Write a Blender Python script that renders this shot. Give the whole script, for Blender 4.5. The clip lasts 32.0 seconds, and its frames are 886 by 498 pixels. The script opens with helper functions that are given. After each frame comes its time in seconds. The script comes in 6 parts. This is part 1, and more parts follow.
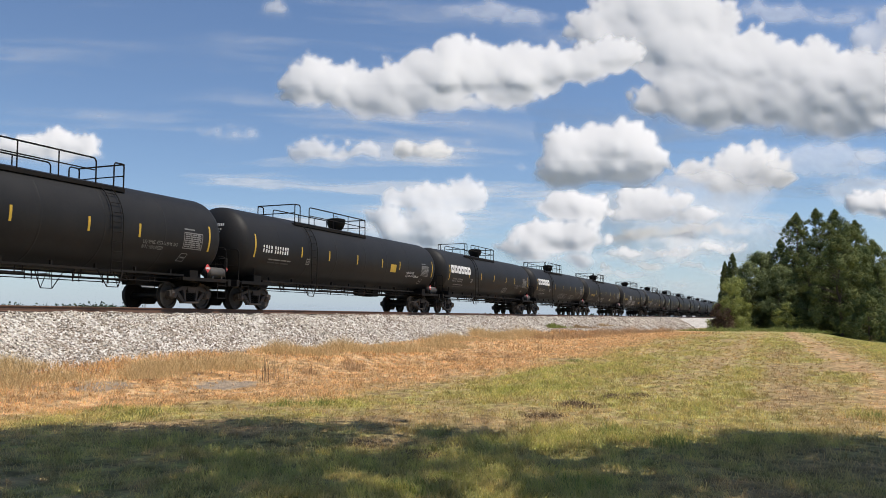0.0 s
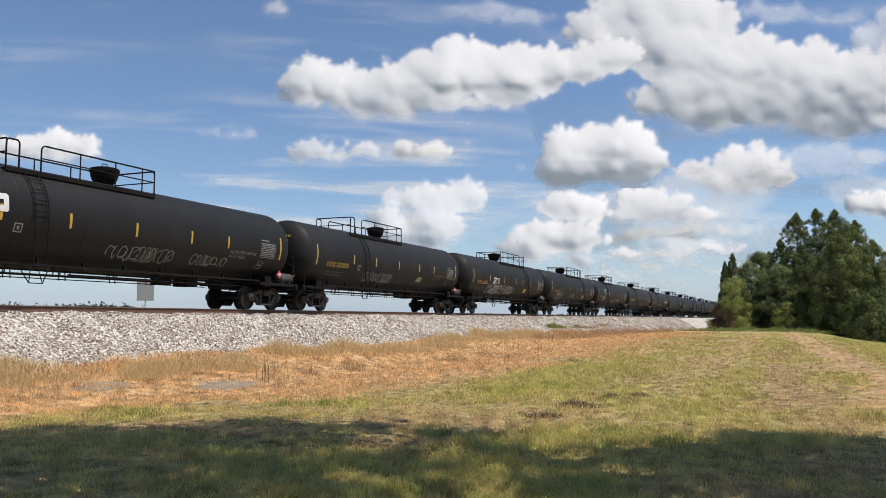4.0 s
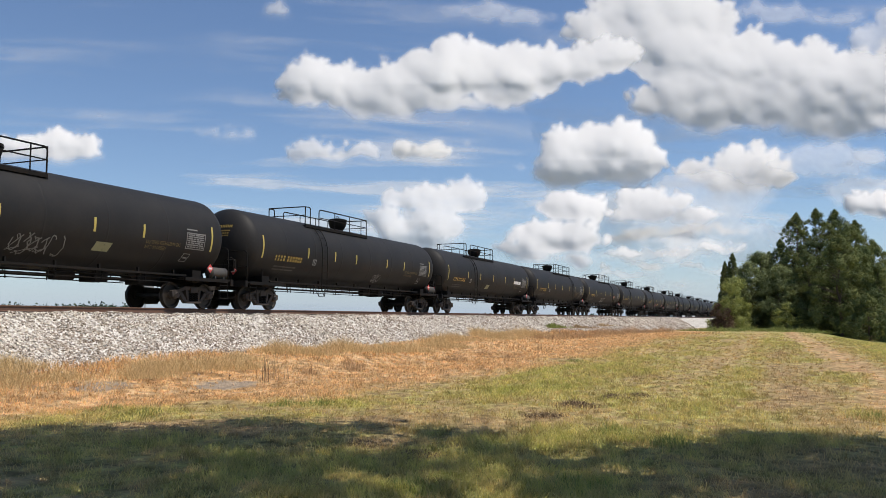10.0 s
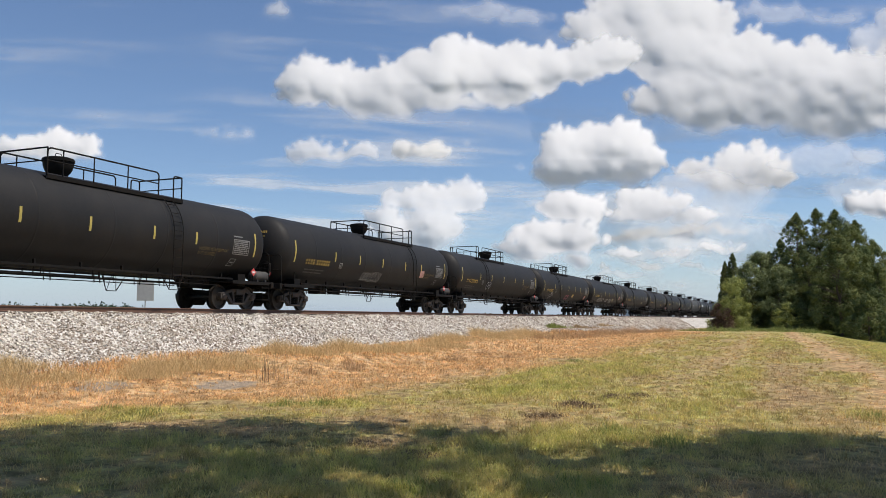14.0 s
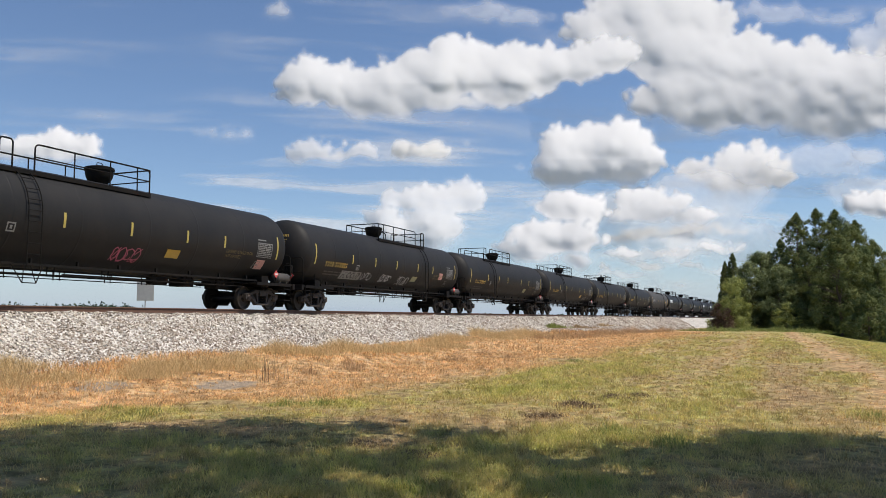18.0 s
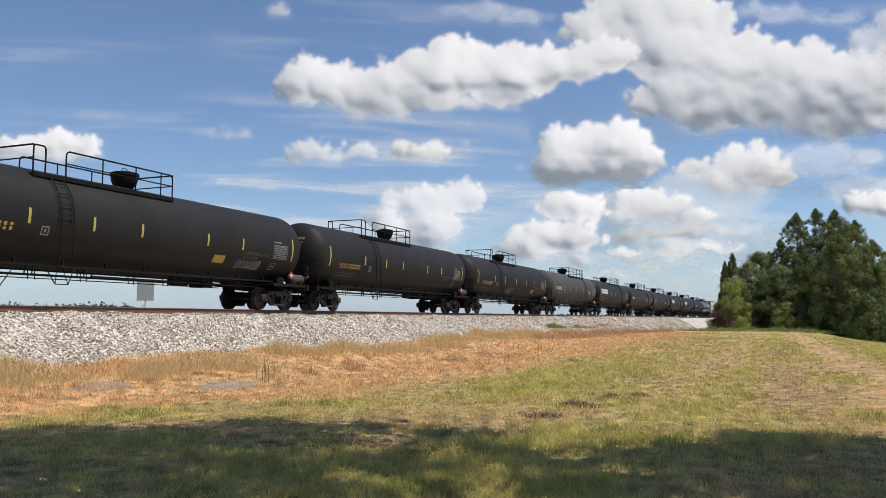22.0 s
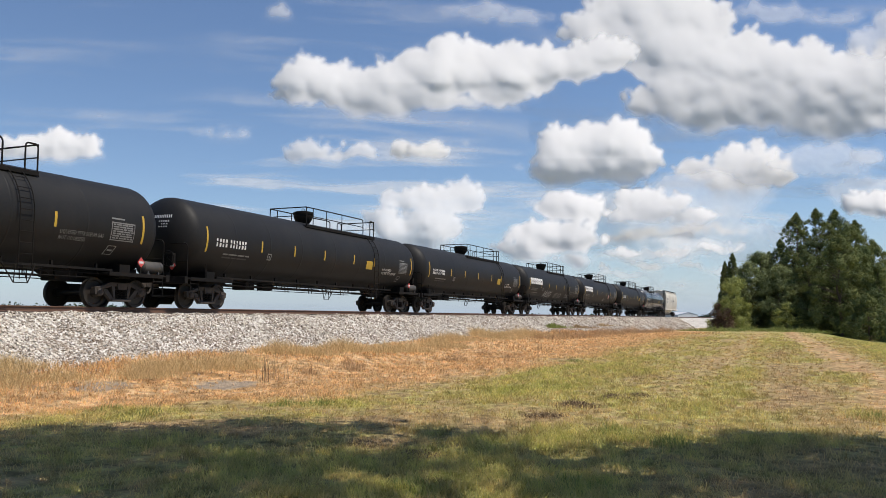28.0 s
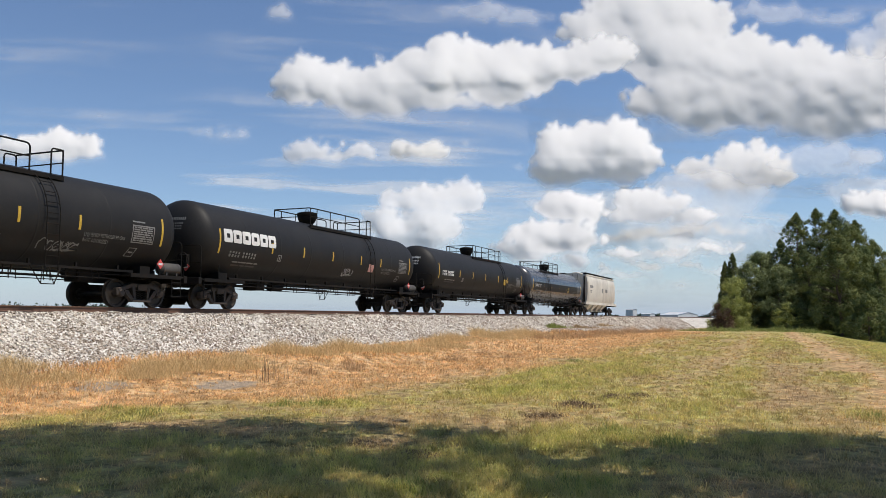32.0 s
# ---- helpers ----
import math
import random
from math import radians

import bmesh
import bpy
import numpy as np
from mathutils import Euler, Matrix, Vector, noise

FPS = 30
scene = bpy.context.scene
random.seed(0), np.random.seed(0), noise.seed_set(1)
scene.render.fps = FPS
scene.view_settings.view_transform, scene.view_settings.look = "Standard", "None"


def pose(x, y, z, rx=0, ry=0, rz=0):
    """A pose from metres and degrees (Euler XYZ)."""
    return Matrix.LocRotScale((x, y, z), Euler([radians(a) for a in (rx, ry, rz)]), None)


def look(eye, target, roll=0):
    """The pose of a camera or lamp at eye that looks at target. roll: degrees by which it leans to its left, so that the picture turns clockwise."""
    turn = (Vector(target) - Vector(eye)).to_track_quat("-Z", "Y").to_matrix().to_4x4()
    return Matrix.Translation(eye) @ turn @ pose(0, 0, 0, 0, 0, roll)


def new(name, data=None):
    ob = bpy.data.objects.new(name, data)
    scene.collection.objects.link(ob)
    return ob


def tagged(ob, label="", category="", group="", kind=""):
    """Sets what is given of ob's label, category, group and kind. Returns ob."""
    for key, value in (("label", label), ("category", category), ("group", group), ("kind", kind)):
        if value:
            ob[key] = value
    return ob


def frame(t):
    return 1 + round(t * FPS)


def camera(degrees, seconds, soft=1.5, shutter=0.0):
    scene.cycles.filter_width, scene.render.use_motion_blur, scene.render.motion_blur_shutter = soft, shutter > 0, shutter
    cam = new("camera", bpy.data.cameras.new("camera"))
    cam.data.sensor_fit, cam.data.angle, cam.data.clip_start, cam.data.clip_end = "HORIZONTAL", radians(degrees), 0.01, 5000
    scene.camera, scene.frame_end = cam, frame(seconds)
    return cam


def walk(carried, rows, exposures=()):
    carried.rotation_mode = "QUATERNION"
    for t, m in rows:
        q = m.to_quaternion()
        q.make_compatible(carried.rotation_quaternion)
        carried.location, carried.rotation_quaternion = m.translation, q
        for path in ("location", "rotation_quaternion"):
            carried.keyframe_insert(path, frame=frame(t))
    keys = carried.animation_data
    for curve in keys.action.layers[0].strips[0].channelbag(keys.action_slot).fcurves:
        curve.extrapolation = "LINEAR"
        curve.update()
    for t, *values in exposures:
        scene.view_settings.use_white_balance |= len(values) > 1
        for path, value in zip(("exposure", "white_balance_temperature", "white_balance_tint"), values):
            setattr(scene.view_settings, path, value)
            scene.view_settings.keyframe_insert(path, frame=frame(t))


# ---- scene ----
# The camera stands on the grass beside the line. World: x runs along the track (the train comes from +x),
# y across it, the eye is 1.5 m above the mown grass.
EYE = 1.5
RAIL = 1.876          # top of the rails
TRACK = 20.96         # y of the track's centre line
cam = camera(56.15, 32.0, soft=0.7)
YAW, PITCH = radians(22.58), radians(4.80)
AIM = Vector((math.cos(YAW) * math.cos(PITCH), math.sin(YAW) * math.cos(PITCH), math.sin(PITCH)))
STAND = look((0, 0, EYE), Vector((0, 0, EYE)) + AIM)
walk(cam, [(0.0, STAND), (32.0, STAND)], exposures=[(0.0, 0.0), (32.0, 0.0)])

# ---- light ----
SUN_EL, SUN_AZ = radians(62), radians(280)      # the sun stands behind the camera, azimuth counted from +x towards +y
SUN_DIR = Vector((math.cos(SUN_EL) * math.cos(SUN_AZ), math.cos(SUN_EL) * math.sin(SUN_AZ), math.sin(SUN_EL)))
world = bpy.data.worlds.new("world")
scene.world = world
world.use_nodes = True
wn = world.node_tree.nodes
sky = wn.new("ShaderNodeTexSky")
sky.sky_type = "NISHITA"
sky.sun_disc = False
sky.sun_elevation = SUN_EL
sky.sun_rotation = math.pi / 2 - SUN_AZ
sky.air_density, sky.dust_density, sky.ozone_density = 1.0, 0.0, 4.5
wn["Background"].inputs["Strength"].default_value = 0.11
tone = wn.new("ShaderNodeMix")
tone.data_type, tone.blend_type = "RGBA", "MULTIPLY"
tone.inputs[0].default_value = 1.0
tone.inputs[7].default_value = (0.99, 0.98, 1.02, 1)
world.node_tree.links.new(sky.outputs[0], tone.inputs[6])
world.node_tree.links.new(tone.outputs[2], wn["Background"].inputs["Color"])
sun = new("sun", bpy.data.lights.new("sun", "SUN"))
sun.data.energy, sun.data.angle, sun.data.color = 4.35, radians(0.53), (1.0, 0.93, 0.84)
sun.matrix_world = look(SUN_DIR * 50, (0, 0, 0))


# ---- materials ----
def material(name, rough=0.6, metal=0.0, spec=0.5):
    m = bpy.data.materials.new(name)
    m.use_nodes = True
    b = m.node_tree.nodes["Principled BSDF"]
    b.inputs["Roughness"].default_value = rough
    b.inputs["Metallic"].default_value = metal
    b.inputs["Specular IOR Level"].default_value = spec
    return m, m.node_tree, b


def noise_node(nt, scale, detail=6.0, rough=0.6, coord="Object", stretch=None):
    tc = nt.nodes.new("ShaderNodeTexCoord")
    n = nt.nodes.new("ShaderNodeTexNoise")
    n.inputs["Scale"].default_value = scale
    n.inputs["Detail"].default_value = detail
    n.inputs["Roughness"].default_value = rough
    src = tc.outputs[coord]
    if stretch:
        mp = nt.nodes.new("ShaderNodeMapping")
        mp.inputs["Scale"].default_value = stretch
        nt.links.new(src, mp.inputs["Vector"])
        src = mp.outputs[0]
    nt.links.new(src, n.inputs["Vector"])
    return n.outputs["Fac"]


def ramp(nt, fac, stops):
    r = nt.nodes.new("ShaderNodeValToRGB")
    while len(r.color_ramp.elements) < len(stops):
        r.color_ramp.elements.new(0.5)
    for e, (p, c) in zip(r.color_ramp.elements, stops):
        e.position, e.color = p, (*c, 1)
    nt.links.new(fac, r.inputs[0])
    return r.outputs[0]


def mix(nt, fac, a, b, mode="MIX"):
    m = nt.nodes.new("ShaderNodeMix")
    m.data_type, m.blend_type = "RGBA", mode
    for sock, v in ((m.inputs[0], fac), (m.inputs[6], a), (m.inputs[7], b)):
        if isinstance(v, (int, float)):
            sock.default_value = v
        elif isinstance(v, tuple):
            sock.default_value = (*v, 1)
        else:
            nt.links.new(v, sock)
    return m.outputs[2]


def maths(nt, op, a, b=0.0, clamp=False):
    m = nt.nodes.new("ShaderNodeMath")
    m.operation, m.use_clamp = op, clamp
    for sock, v in ((m.inputs[0], a), (m.inputs[1], b)):
        if isinstance(v, (int, float)):
            sock.default_value = v
        else:
            nt.links.new(v, sock)
    return m.outputs[0]


def bump(nt, bsdf, height, strength=0.4, distance=0.01):
    b = nt.nodes.new("ShaderNodeBump")
    b.inputs["Strength"].default_value, b.inputs["Distance"].default_value = strength, distance
    nt.links.new(height, b.inputs["Height"])
    nt.links.new(b.outputs[0], bsdf.inputs["Normal"])


def worn(name, c1, c2, scale=3.0, rough=0.6, metal=0.0, grime=None, grime_amount=0.35, spec=0.5, relief=0.15, streak=True):
    """Paint or metal that varies at two scales, with dirt in patches and streaks."""
    m, nt, b = material(name, rough, metal, spec)
    col = mix(nt, noise_node(nt, scale), c1, c2)
    fine = noise_node(nt, scale * 9, 4.0)
    if grime:
        big = noise_node(nt, 0.9, 8.0, 0.65, stretch=(0.6, 1, 0.25) if streak else None)
        fac = maths(nt, "MULTIPLY", ramp(nt, big, [(0.45, (0, 0, 0)), (0.72, (1, 1, 1))]), grime_amount)
        col = mix(nt, fac, col, grime)
    col = mix(nt, 0.12, col, ramp(nt, fine, [(0.3, (0, 0, 0)), (0.7, (1, 1, 1))]), "OVERLAY")
    nt.links.new(col, b.inputs["Base Color"])
    rr = maths(nt, "ADD", maths(nt, "MULTIPLY", fine, 0.25), rough - 0.12, True)
    nt.links.new(rr, b.inputs["Roughness"])
    bump(nt, b, fine, relief, 0.004)
    return m


def island(name, stops, rough=0.9, tint=None, spec=0.3, translucent=0.0):
    """Loose pieces (stones, leaves, blades): each island takes a colour of the ramp."""
    m, nt, b = material(name, rough, 0.0, spec)
    g = nt.nodes.new("ShaderNodeNewGeometry")
    col = ramp(nt, g.outputs["Random Per Island"], stops)
    if tint:
        big = noise_node(nt, tint[1], 4.0)
        col = mix(nt, ramp(nt, big, [(0.4, (0, 0, 0)), (0.62, (1, 1, 1))]), col, mix(nt, tint[2], col, tint[0]))
    nt.links.new(col, b.inputs["Base Color"])
    if translucent:
        tr = nt.nodes.new("ShaderNodeBsdfTranslucent")
        nt.links.new(col, tr.inputs["Color"])
        ms = nt.nodes.new("ShaderNodeMixShader")
        ms.inputs[0].default_value = translucent
        nt.links.new(b.outputs[0], ms.inputs[1])
        nt.links.new(tr.outputs[0], ms.inputs[2])
        nt.links.new(ms.outputs[0], nt.nodes["Material Output"].inputs["Surface"])
    return m


M_TANK = worn("black tank paint", (0.0140, 0.0141, 0.0145), (0.0222, 0.0217, 0.0212), 1.2, 0.60, grime=(0.046, 0.040, 0.034), grime_amount=0.32, spec=0.20)
M_TANK_NEW = worn("clean black tank paint", (0.0125, 0.0124, 0.0124), (0.0185, 0.0182, 0.018), 1.2, 0.56, grime=(0.038, 0.035, 0.031), grime_amount=0.3, spec=0.2)
M_TANK_GREY = worn("grey tank paint", (0.070, 0.070, 0.070), (0.092, 0.090, 0.088), 1.2, 0.66, grime=(0.034, 0.028, 0.024), grime_amount=0.45, spec=0.12)
M_TANK_GLOSS = worn("glossy dark tank paint", (0.04, 0.043, 0.05), (0.055, 0.058, 0.065), 1.0, 0.24, grime=(0.08, 0.075, 0.07), grime_amount=0.25)
M_FRAME = worn("black underframe", (0.006, 0.006, 0.006), (0.013, 0.0115, 0.010), 5.0, 0.75, grime=(0.040, 0.028, 0.021), grime_amount=0.3, spec=0.15)
M_TRUCK = worn("dusty cast steel", (0.020, 0.0165, 0.0145), (0.052, 0.040, 0.031), 6.0, 0.75, grime=(0.12, 0.085, 0.06), grime_amount=0.5)
M_RESERVOIR = worn("grey reservoir paint", (0.035, 0.033, 0.031), (0.075, 0.07, 0.064), 5.0, 0.6, grime=(0.16, 0.13, 0.10), grime_amount=0.4)
M_FAINT = worn("nearly worn-off lettering", (0.045, 0.042, 0.038), (0.075, 0.07, 0.064), 8.0, 0.7)
M_WHEEL = worn("dark wheel steel", (0.012, 0.0105, 0.0095), (0.034, 0.027, 0.021), 5.0, 0.6, 0.3, grime=(0.09, 0.06, 0.04), grime_amount=0.3)
M_YELLOW = worn("yellow reflective tape", (0.46, 0.29, 0.025), (0.58, 0.39, 0.05), 6.0, 0.45, grime=(0.25, 0.18, 0.06), grime_amount=0.4)
M_YELLOW_PALE = worn("dulled yellow tape", (0.40, 0.31, 0.055), (0.52, 0.43, 0.13), 6.0, 0.5, grime=(0.22, 0.18, 0.09), grime_amount=0.5)
M_YELLOW_PAINT = worn("faded yellow lettering", (0.40, 0.27, 0.05), (0.55, 0.37, 0.08), 8.0, 0.6, grime=(0.10, 0.075, 0.035), grime_amount=0.5)
M_YELLOW_FAINT = worn("worn faint yellow lettering", (0.13, 0.092, 0.03), (0.19, 0.135, 0.045), 8.0, 0.65, grime=(0.05, 0.04, 0.025), grime_amount=0.6)
M_WHITE = worn("white lettering", (0.62, 0.62, 0.6), (0.78, 0.78, 0.76), 8.0, 0.6, grime=(0.3, 0.28, 0.25), grime_amount=0.4)
M_GREYMARK = worn("greyed lettering", (0.16, 0.16, 0.155), (0.26, 0.26, 0.25), 8.0, 0.65, grime=(0.06, 0.055, 0.05), grime_amount=0.5)
M_RED = worn("red placard", (0.5, 0.05, 0.05), (0.62, 0.09, 0.08), 6.0, 0.5)
M_PINK = worn("faded red panel", (0.5, 0.25, 0.22), (0.6, 0.34, 0.3), 8.0, 0.6, grime=(0.25, 0.15, 0.12))
M_SILVER = worn("silver graffiti", (0.28, 0.29, 0.30), (0.42, 0.43, 0.44), 4.0, 0.5, grime=(0.1, 0.1, 0.1), grime_amount=0.4)
M_MINT = worn("mint graffiti", (0.35, 0.55, 0.48), (0.5, 0.68, 0.6), 4.0, 0.5)
M_HOPPER = worn("beige hopper paint", (0.58, 0.545, 0.465), (0.68, 0.645, 0.56), 0.8, 0.6, grime=(0.22, 0.19, 0.15), grime_amount=0.5)
M_RAIL = worn("rusty rail", (0.11, 0.055, 0.035), (0.17, 0.09, 0.055), 9.0, 0.7, 0.2, grime=(0.06, 0.035, 0.025))
M_RAILTOP = worn("polished rail head", (0.35, 0.33, 0.31), (0.45, 0.43, 0.41), 9.0, 0.3, 0.9)
M_TIE = worn("weathered tie", (0.06, 0.045, 0.035), (0.11, 0.085, 0.065), 4.0, 0.9, grime=(0.2, 0.18, 0.16))


# ---- mesh helpers ----
def finish(name, bm, mat, smooth=40):
    bmesh.ops.recalc_face_normals(bm, faces=bm.faces)
    for f in bm.faces:
        f.smooth = smooth > 0
    for e in bm.edges:
        if len(e.link_faces) == 2 and e.calc_face_angle(0) > radians(smooth):
            e.smooth = False
    me = bpy.data.meshes.new(name)
    bm.to_mesh(me)
    bm.free()
    me.materials.append(mat)
    return me


def part(name, bm, mat, parent, label="", at=None, smooth=40):
    """Links a bmesh (or a ready mesh) as one mesh object under a thing or a part."""
    ob = new(name, finish(name, bm, mat, smooth) if isinstance(bm, bmesh.types.BMesh) else bm)
    ob.parent = parent
    if at is not None:
        ob.matrix_basis = at
    if label:
        tagged(ob, label)
    return ob


def arrays(name, verts, faces, mat, smooth=False):
    """A mesh from number arrays: verts n x 3, faces m x 3 or m x 4."""
    me = bpy.data.meshes.new(name)
    k = faces.shape[1]
    me.vertices.add(len(verts))
    me.vertices.foreach_set("co", np.ascontiguousarray(verts, np.float32).ravel())
    me.loops.add(faces.size)
    me.loops.foreach_set("vertex_index", np.ascontiguousarray(faces, np.int32).ravel())
    me.polygons.add(len(faces))
    me.polygons.foreach_set("loop_start", np.arange(0, faces.size, k, dtype=np.int32))
    me.polygons.foreach_set("use_smooth", np.full(len(faces), smooth))
    me.update(calc_edges=True)
    me.materials.append(mat)
    return me


def box(bm, x0, x1, y0, y1, z0, z1, bevel=0.0):
    r = bmesh.ops.create_cube(bm, size=1.0, matrix=Matrix.LocRotScale(((x0 + x1) / 2, (y0 + y1) / 2, (z0 + z1) / 2), None, (abs(x1 - x0), abs(y1 - y0), abs(z1 - z0))))
    if bevel:
        es = {e for v in r["verts"] for e in v.link_edges}
        bmesh.ops.bevel(bm, geom=list(es), offset=bevel, segments=1, affect="EDGES", profile=0.5)
    return bm


def tube(bm, pts, r, n=6, caps=True):
    """A round bar along a polyline."""
    pts = [Vector(p) for p in pts]
    rings = []
    up = Vector((0.13, 0.27, 0.95)).normalized()
    for i, p in enumerate(pts):
        d = (pts[min(i + 1, len(pts) - 1)] - pts[max(i - 1, 0)]).normalized()
        a = d.cross(up)
        if a.length < 0.2:
            a = d.cross(Vector((1, 0, 0)))
        a.normalize()
        b = d.cross(a)
        rings.append([bm.verts.new(p + (a * math.cos(t) + b * math.sin(t)) * r) for t in (2 * math.pi * k / n for k in range(n))])
    for q, w in zip(rings, rings[1:]):
        for k in range(n):
            bm.faces.new((q[k], q[(k + 1) % n], w[(k + 1) % n], w[k]))
    if caps:
        bm.faces.new(rings[0]), bm.faces.new(rings[-1][::-1])
    return bm


def arch(p, q, up, r=0.12, k=4):
    """Points of a handrail that rises from p to height up, turns with a bend and comes down to q."""
    p, q = Vector(p), Vector(q)
    d = (q - p)
    d.z = 0
    d.normalize()
    pts = [p]
    for i in range(k + 1):
        a = math.pi / 2 * i / k
        pts.append(Vector((p.x, p.y, up - r)) + d * r * (1 - math.cos(a)) + Vector((0, 0, r * math.sin(a))))
    for i in range(k + 1):
        a = math.pi / 2 * (1 - i / k)
        pts.append(Vector((q.x, q.y, up - r)) - d * r * (1 - math.cos(a)) + Vector((0, 0, r * math.sin(a))))
    pts.append(q)
    return pts


def revolve(bm, profile, axis="x", n=32, at=(0, 0, 0)):
    """Turns (along, radius) points round an axis."""
    at = Vector(at)
    rings = []
    for a, r in profile:
        ring = []
        for k in range(n):
            t = 2 * math.pi * k / n
            c, s = r * math.cos(t), r * math.sin(t)
            ring.append(bm.verts.new(at + (Vector((a, c, s)) if axis == "x" else Vector((c, a, s)) if axis == "y" else Vector((c, s, a)))))
        rings.append(ring)
    for q, w in zip(rings, rings[1:]):
        for k in range(n):
            bm.faces.new((q[k], q[(k + 1) % n], w[(k + 1) % n], w[k]))
    bm.faces.new(rings[0]), bm.faces.new(rings[-1])
    return bm


def prism(bm, outline, y0, y1):
    """A plate of the given x, z outline between two y planes."""
    a = [bm.verts.new((x, y0, z)) for x, z in outline]
    b = [bm.verts.new((x, y1, z)) for x, z in outline]
    bm.faces.new(a), bm.faces.new(b[::-1])
    for i in range(len(a)):
        j = (i + 1) % len(a)
        bm.faces.new((a[i], a[j], b[j], b[i]))
    return bm


def smooth_step(a, b, v):
    t = np.clip((v - a) / (b - a), 0, 1)
    return t * t * (3 - 2 * t)


def value_noise(x, y, seed=0):
    """Smooth random field in -1..1, wave length 1."""
    xi, yi = np.floor(x).astype(np.int64), np.floor(y).astype(np.int64)
    xf, yf = x - xi, y - yi

    def h(i, j):
        n = (i * 374761393 + j * 668265263 + seed * 1442695041) & 0xFFFFFFFF
        n = ((n ^ (n >> 13)) * 1274126177) & 0xFFFFFFFF
        return ((n ^ (n >> 16)) & 0xFFFF) / 32767.5 - 1
    u, v = xf * xf * (3 - 2 * xf), yf * yf * (3 - 2 * yf)
    return (h(xi, yi) * (1 - u) + h(xi + 1, yi) * u) * (1 - v) + (h(xi, yi + 1) * (1 - u) + h(xi + 1, yi + 1) * u) * v


def fbm(x, y, seed=0, octaves=5, gain=0.5):
    out, amp, f = 0.0, 1.0, 1.0
    for o in range(octaves):
        out = out + amp * value_noise(x * f + 17.3 * o, y * f - 9.1 * o, seed + o)
        amp, f = amp * gain, f * 2.03
    return out


# ---- the ground ----
def bank(x):
    return np.interp(x, [-200, 0, 10, 14, 16, 20, 24, 30, 36, 45, 58, 70, 86, 104, 160, 400], [0.05, 0.05, 0.08, 0.18, 0.25, 0.36, 0.41, 0.36, 0.38, 0.52, 0.52, 0.42, 0.1, -0.12, -0.3, -0.2])


def ground_z(x, y):
    z = 0.05 * fbm(x * 0.25, y * 0.25, 3, 3) + 0.025 * fbm(x * 1.1, y * 1.1, 5, 3)
    z = z * np.where(np.hypot(x, y) < 120, 1, 0)
    far = smooth_step(25, 85, x)
    z = z + far * (0.3 - 1.0 * smooth_step(0, -9, y)) * smooth_step(14, 8, y)
    z = z + bank(x) * smooth_step(9.5, 17.0, y) * smooth_step(60, 25, y)
    z = z - 0.25 * np.exp(-((y - 12.5) / 2.2) ** 2) * smooth_step(70, 30, x) * smooth_step(-30, 5, x)
    return z


def steps(lo, hi, fine_lo, fine_hi, d, grow=1.12):
    v = list(np.arange(fine_lo, fine_hi, d))
    s = d
    while v[-1] < hi:
        s *= grow
        v.append(v[-1] + s)
    s = d
    while v[0] > lo:
        s *= grow
        v.insert(0, v[0] - s)
    return np.array(v)


def sheet(xs, ys, zf):
    X, Y = np.meshgrid(xs, ys, indexing="ij")
    V = np.stack([X, Y, zf(X, Y)], -1).reshape(-1, 3)
    n, m = len(xs), len(ys)
    i = (np.arange(n - 1)[:, None] * m + np.arange(m - 1)[None]).ravel()
    return V, np.stack([i, i + m, i + m + 1, i + 1], 1)


# bare brown thatch and lush green spots: place and half size of each
BARE = ((9.3, 8.4, 0.6, 1.0), (9.4, 6.9, 0.6, 1.3), (10.9, 5.4, 0.7, 1.1), (11.3, 4.3, 0.8, 1.0), (12.2, 3.5, 0.9, 0.5), (18.0, -0.3, 2.4, 0.6), (16.2, 0.1, 1.8, 0.5), (13.8, -0.6, 1.4, 0.5), (7.8, 0.3, 0.7, 0.8), (9.8, -0.5, 1.0, 0.8), (24.0, 0.2, 4.0, 0.5), (36.0, 0.4, 6.0, 0.5), (9.2, 4.8, 0.4, 0.5), (21.5, 3.4, 1.2, 0.5))
LUSH = ((13.2, 7.6, 0.7, 0.8), (15.6, 5.4, 1.6, 0.7), (10.9, 2.1, 0.9, 0.7), (13.3, 1.8, 1.4, 0.6), (11.3, 2.8, 0.8, 0.6), (6.8, 3.3, 0.6, 0.7), (11.6, 11.4, 0.8, 0.9), (10.6, 9.5, 0.6, 0.8), (7.1, 2.4, 0.7, 0.5), (14.6, -1.2, 1.2, 0.4), (22.5, 6.6, 2.4, 0.6), (30.0, 5.4, 4.0, 0.6), (9.8, 10.6, 0.7, 0.8), (18.0, 4.6, 1.6, 0.5))


def spots(x, y, places):
    out = np.zeros(np.shape(x))
    jx, jy = 0.35 * fbm(x * 1.7, y * 1.7, 57, 2), 0.35 * fbm(x * 1.7 + 30, y * 1.7, 58, 2)
    for cx, cy, rx, ry in places:
        out = np.maximum(out, np.exp(-(((x + jx - cx) / rx) ** 2 + ((y + jy - cy) / ry) ** 2)))
    return out


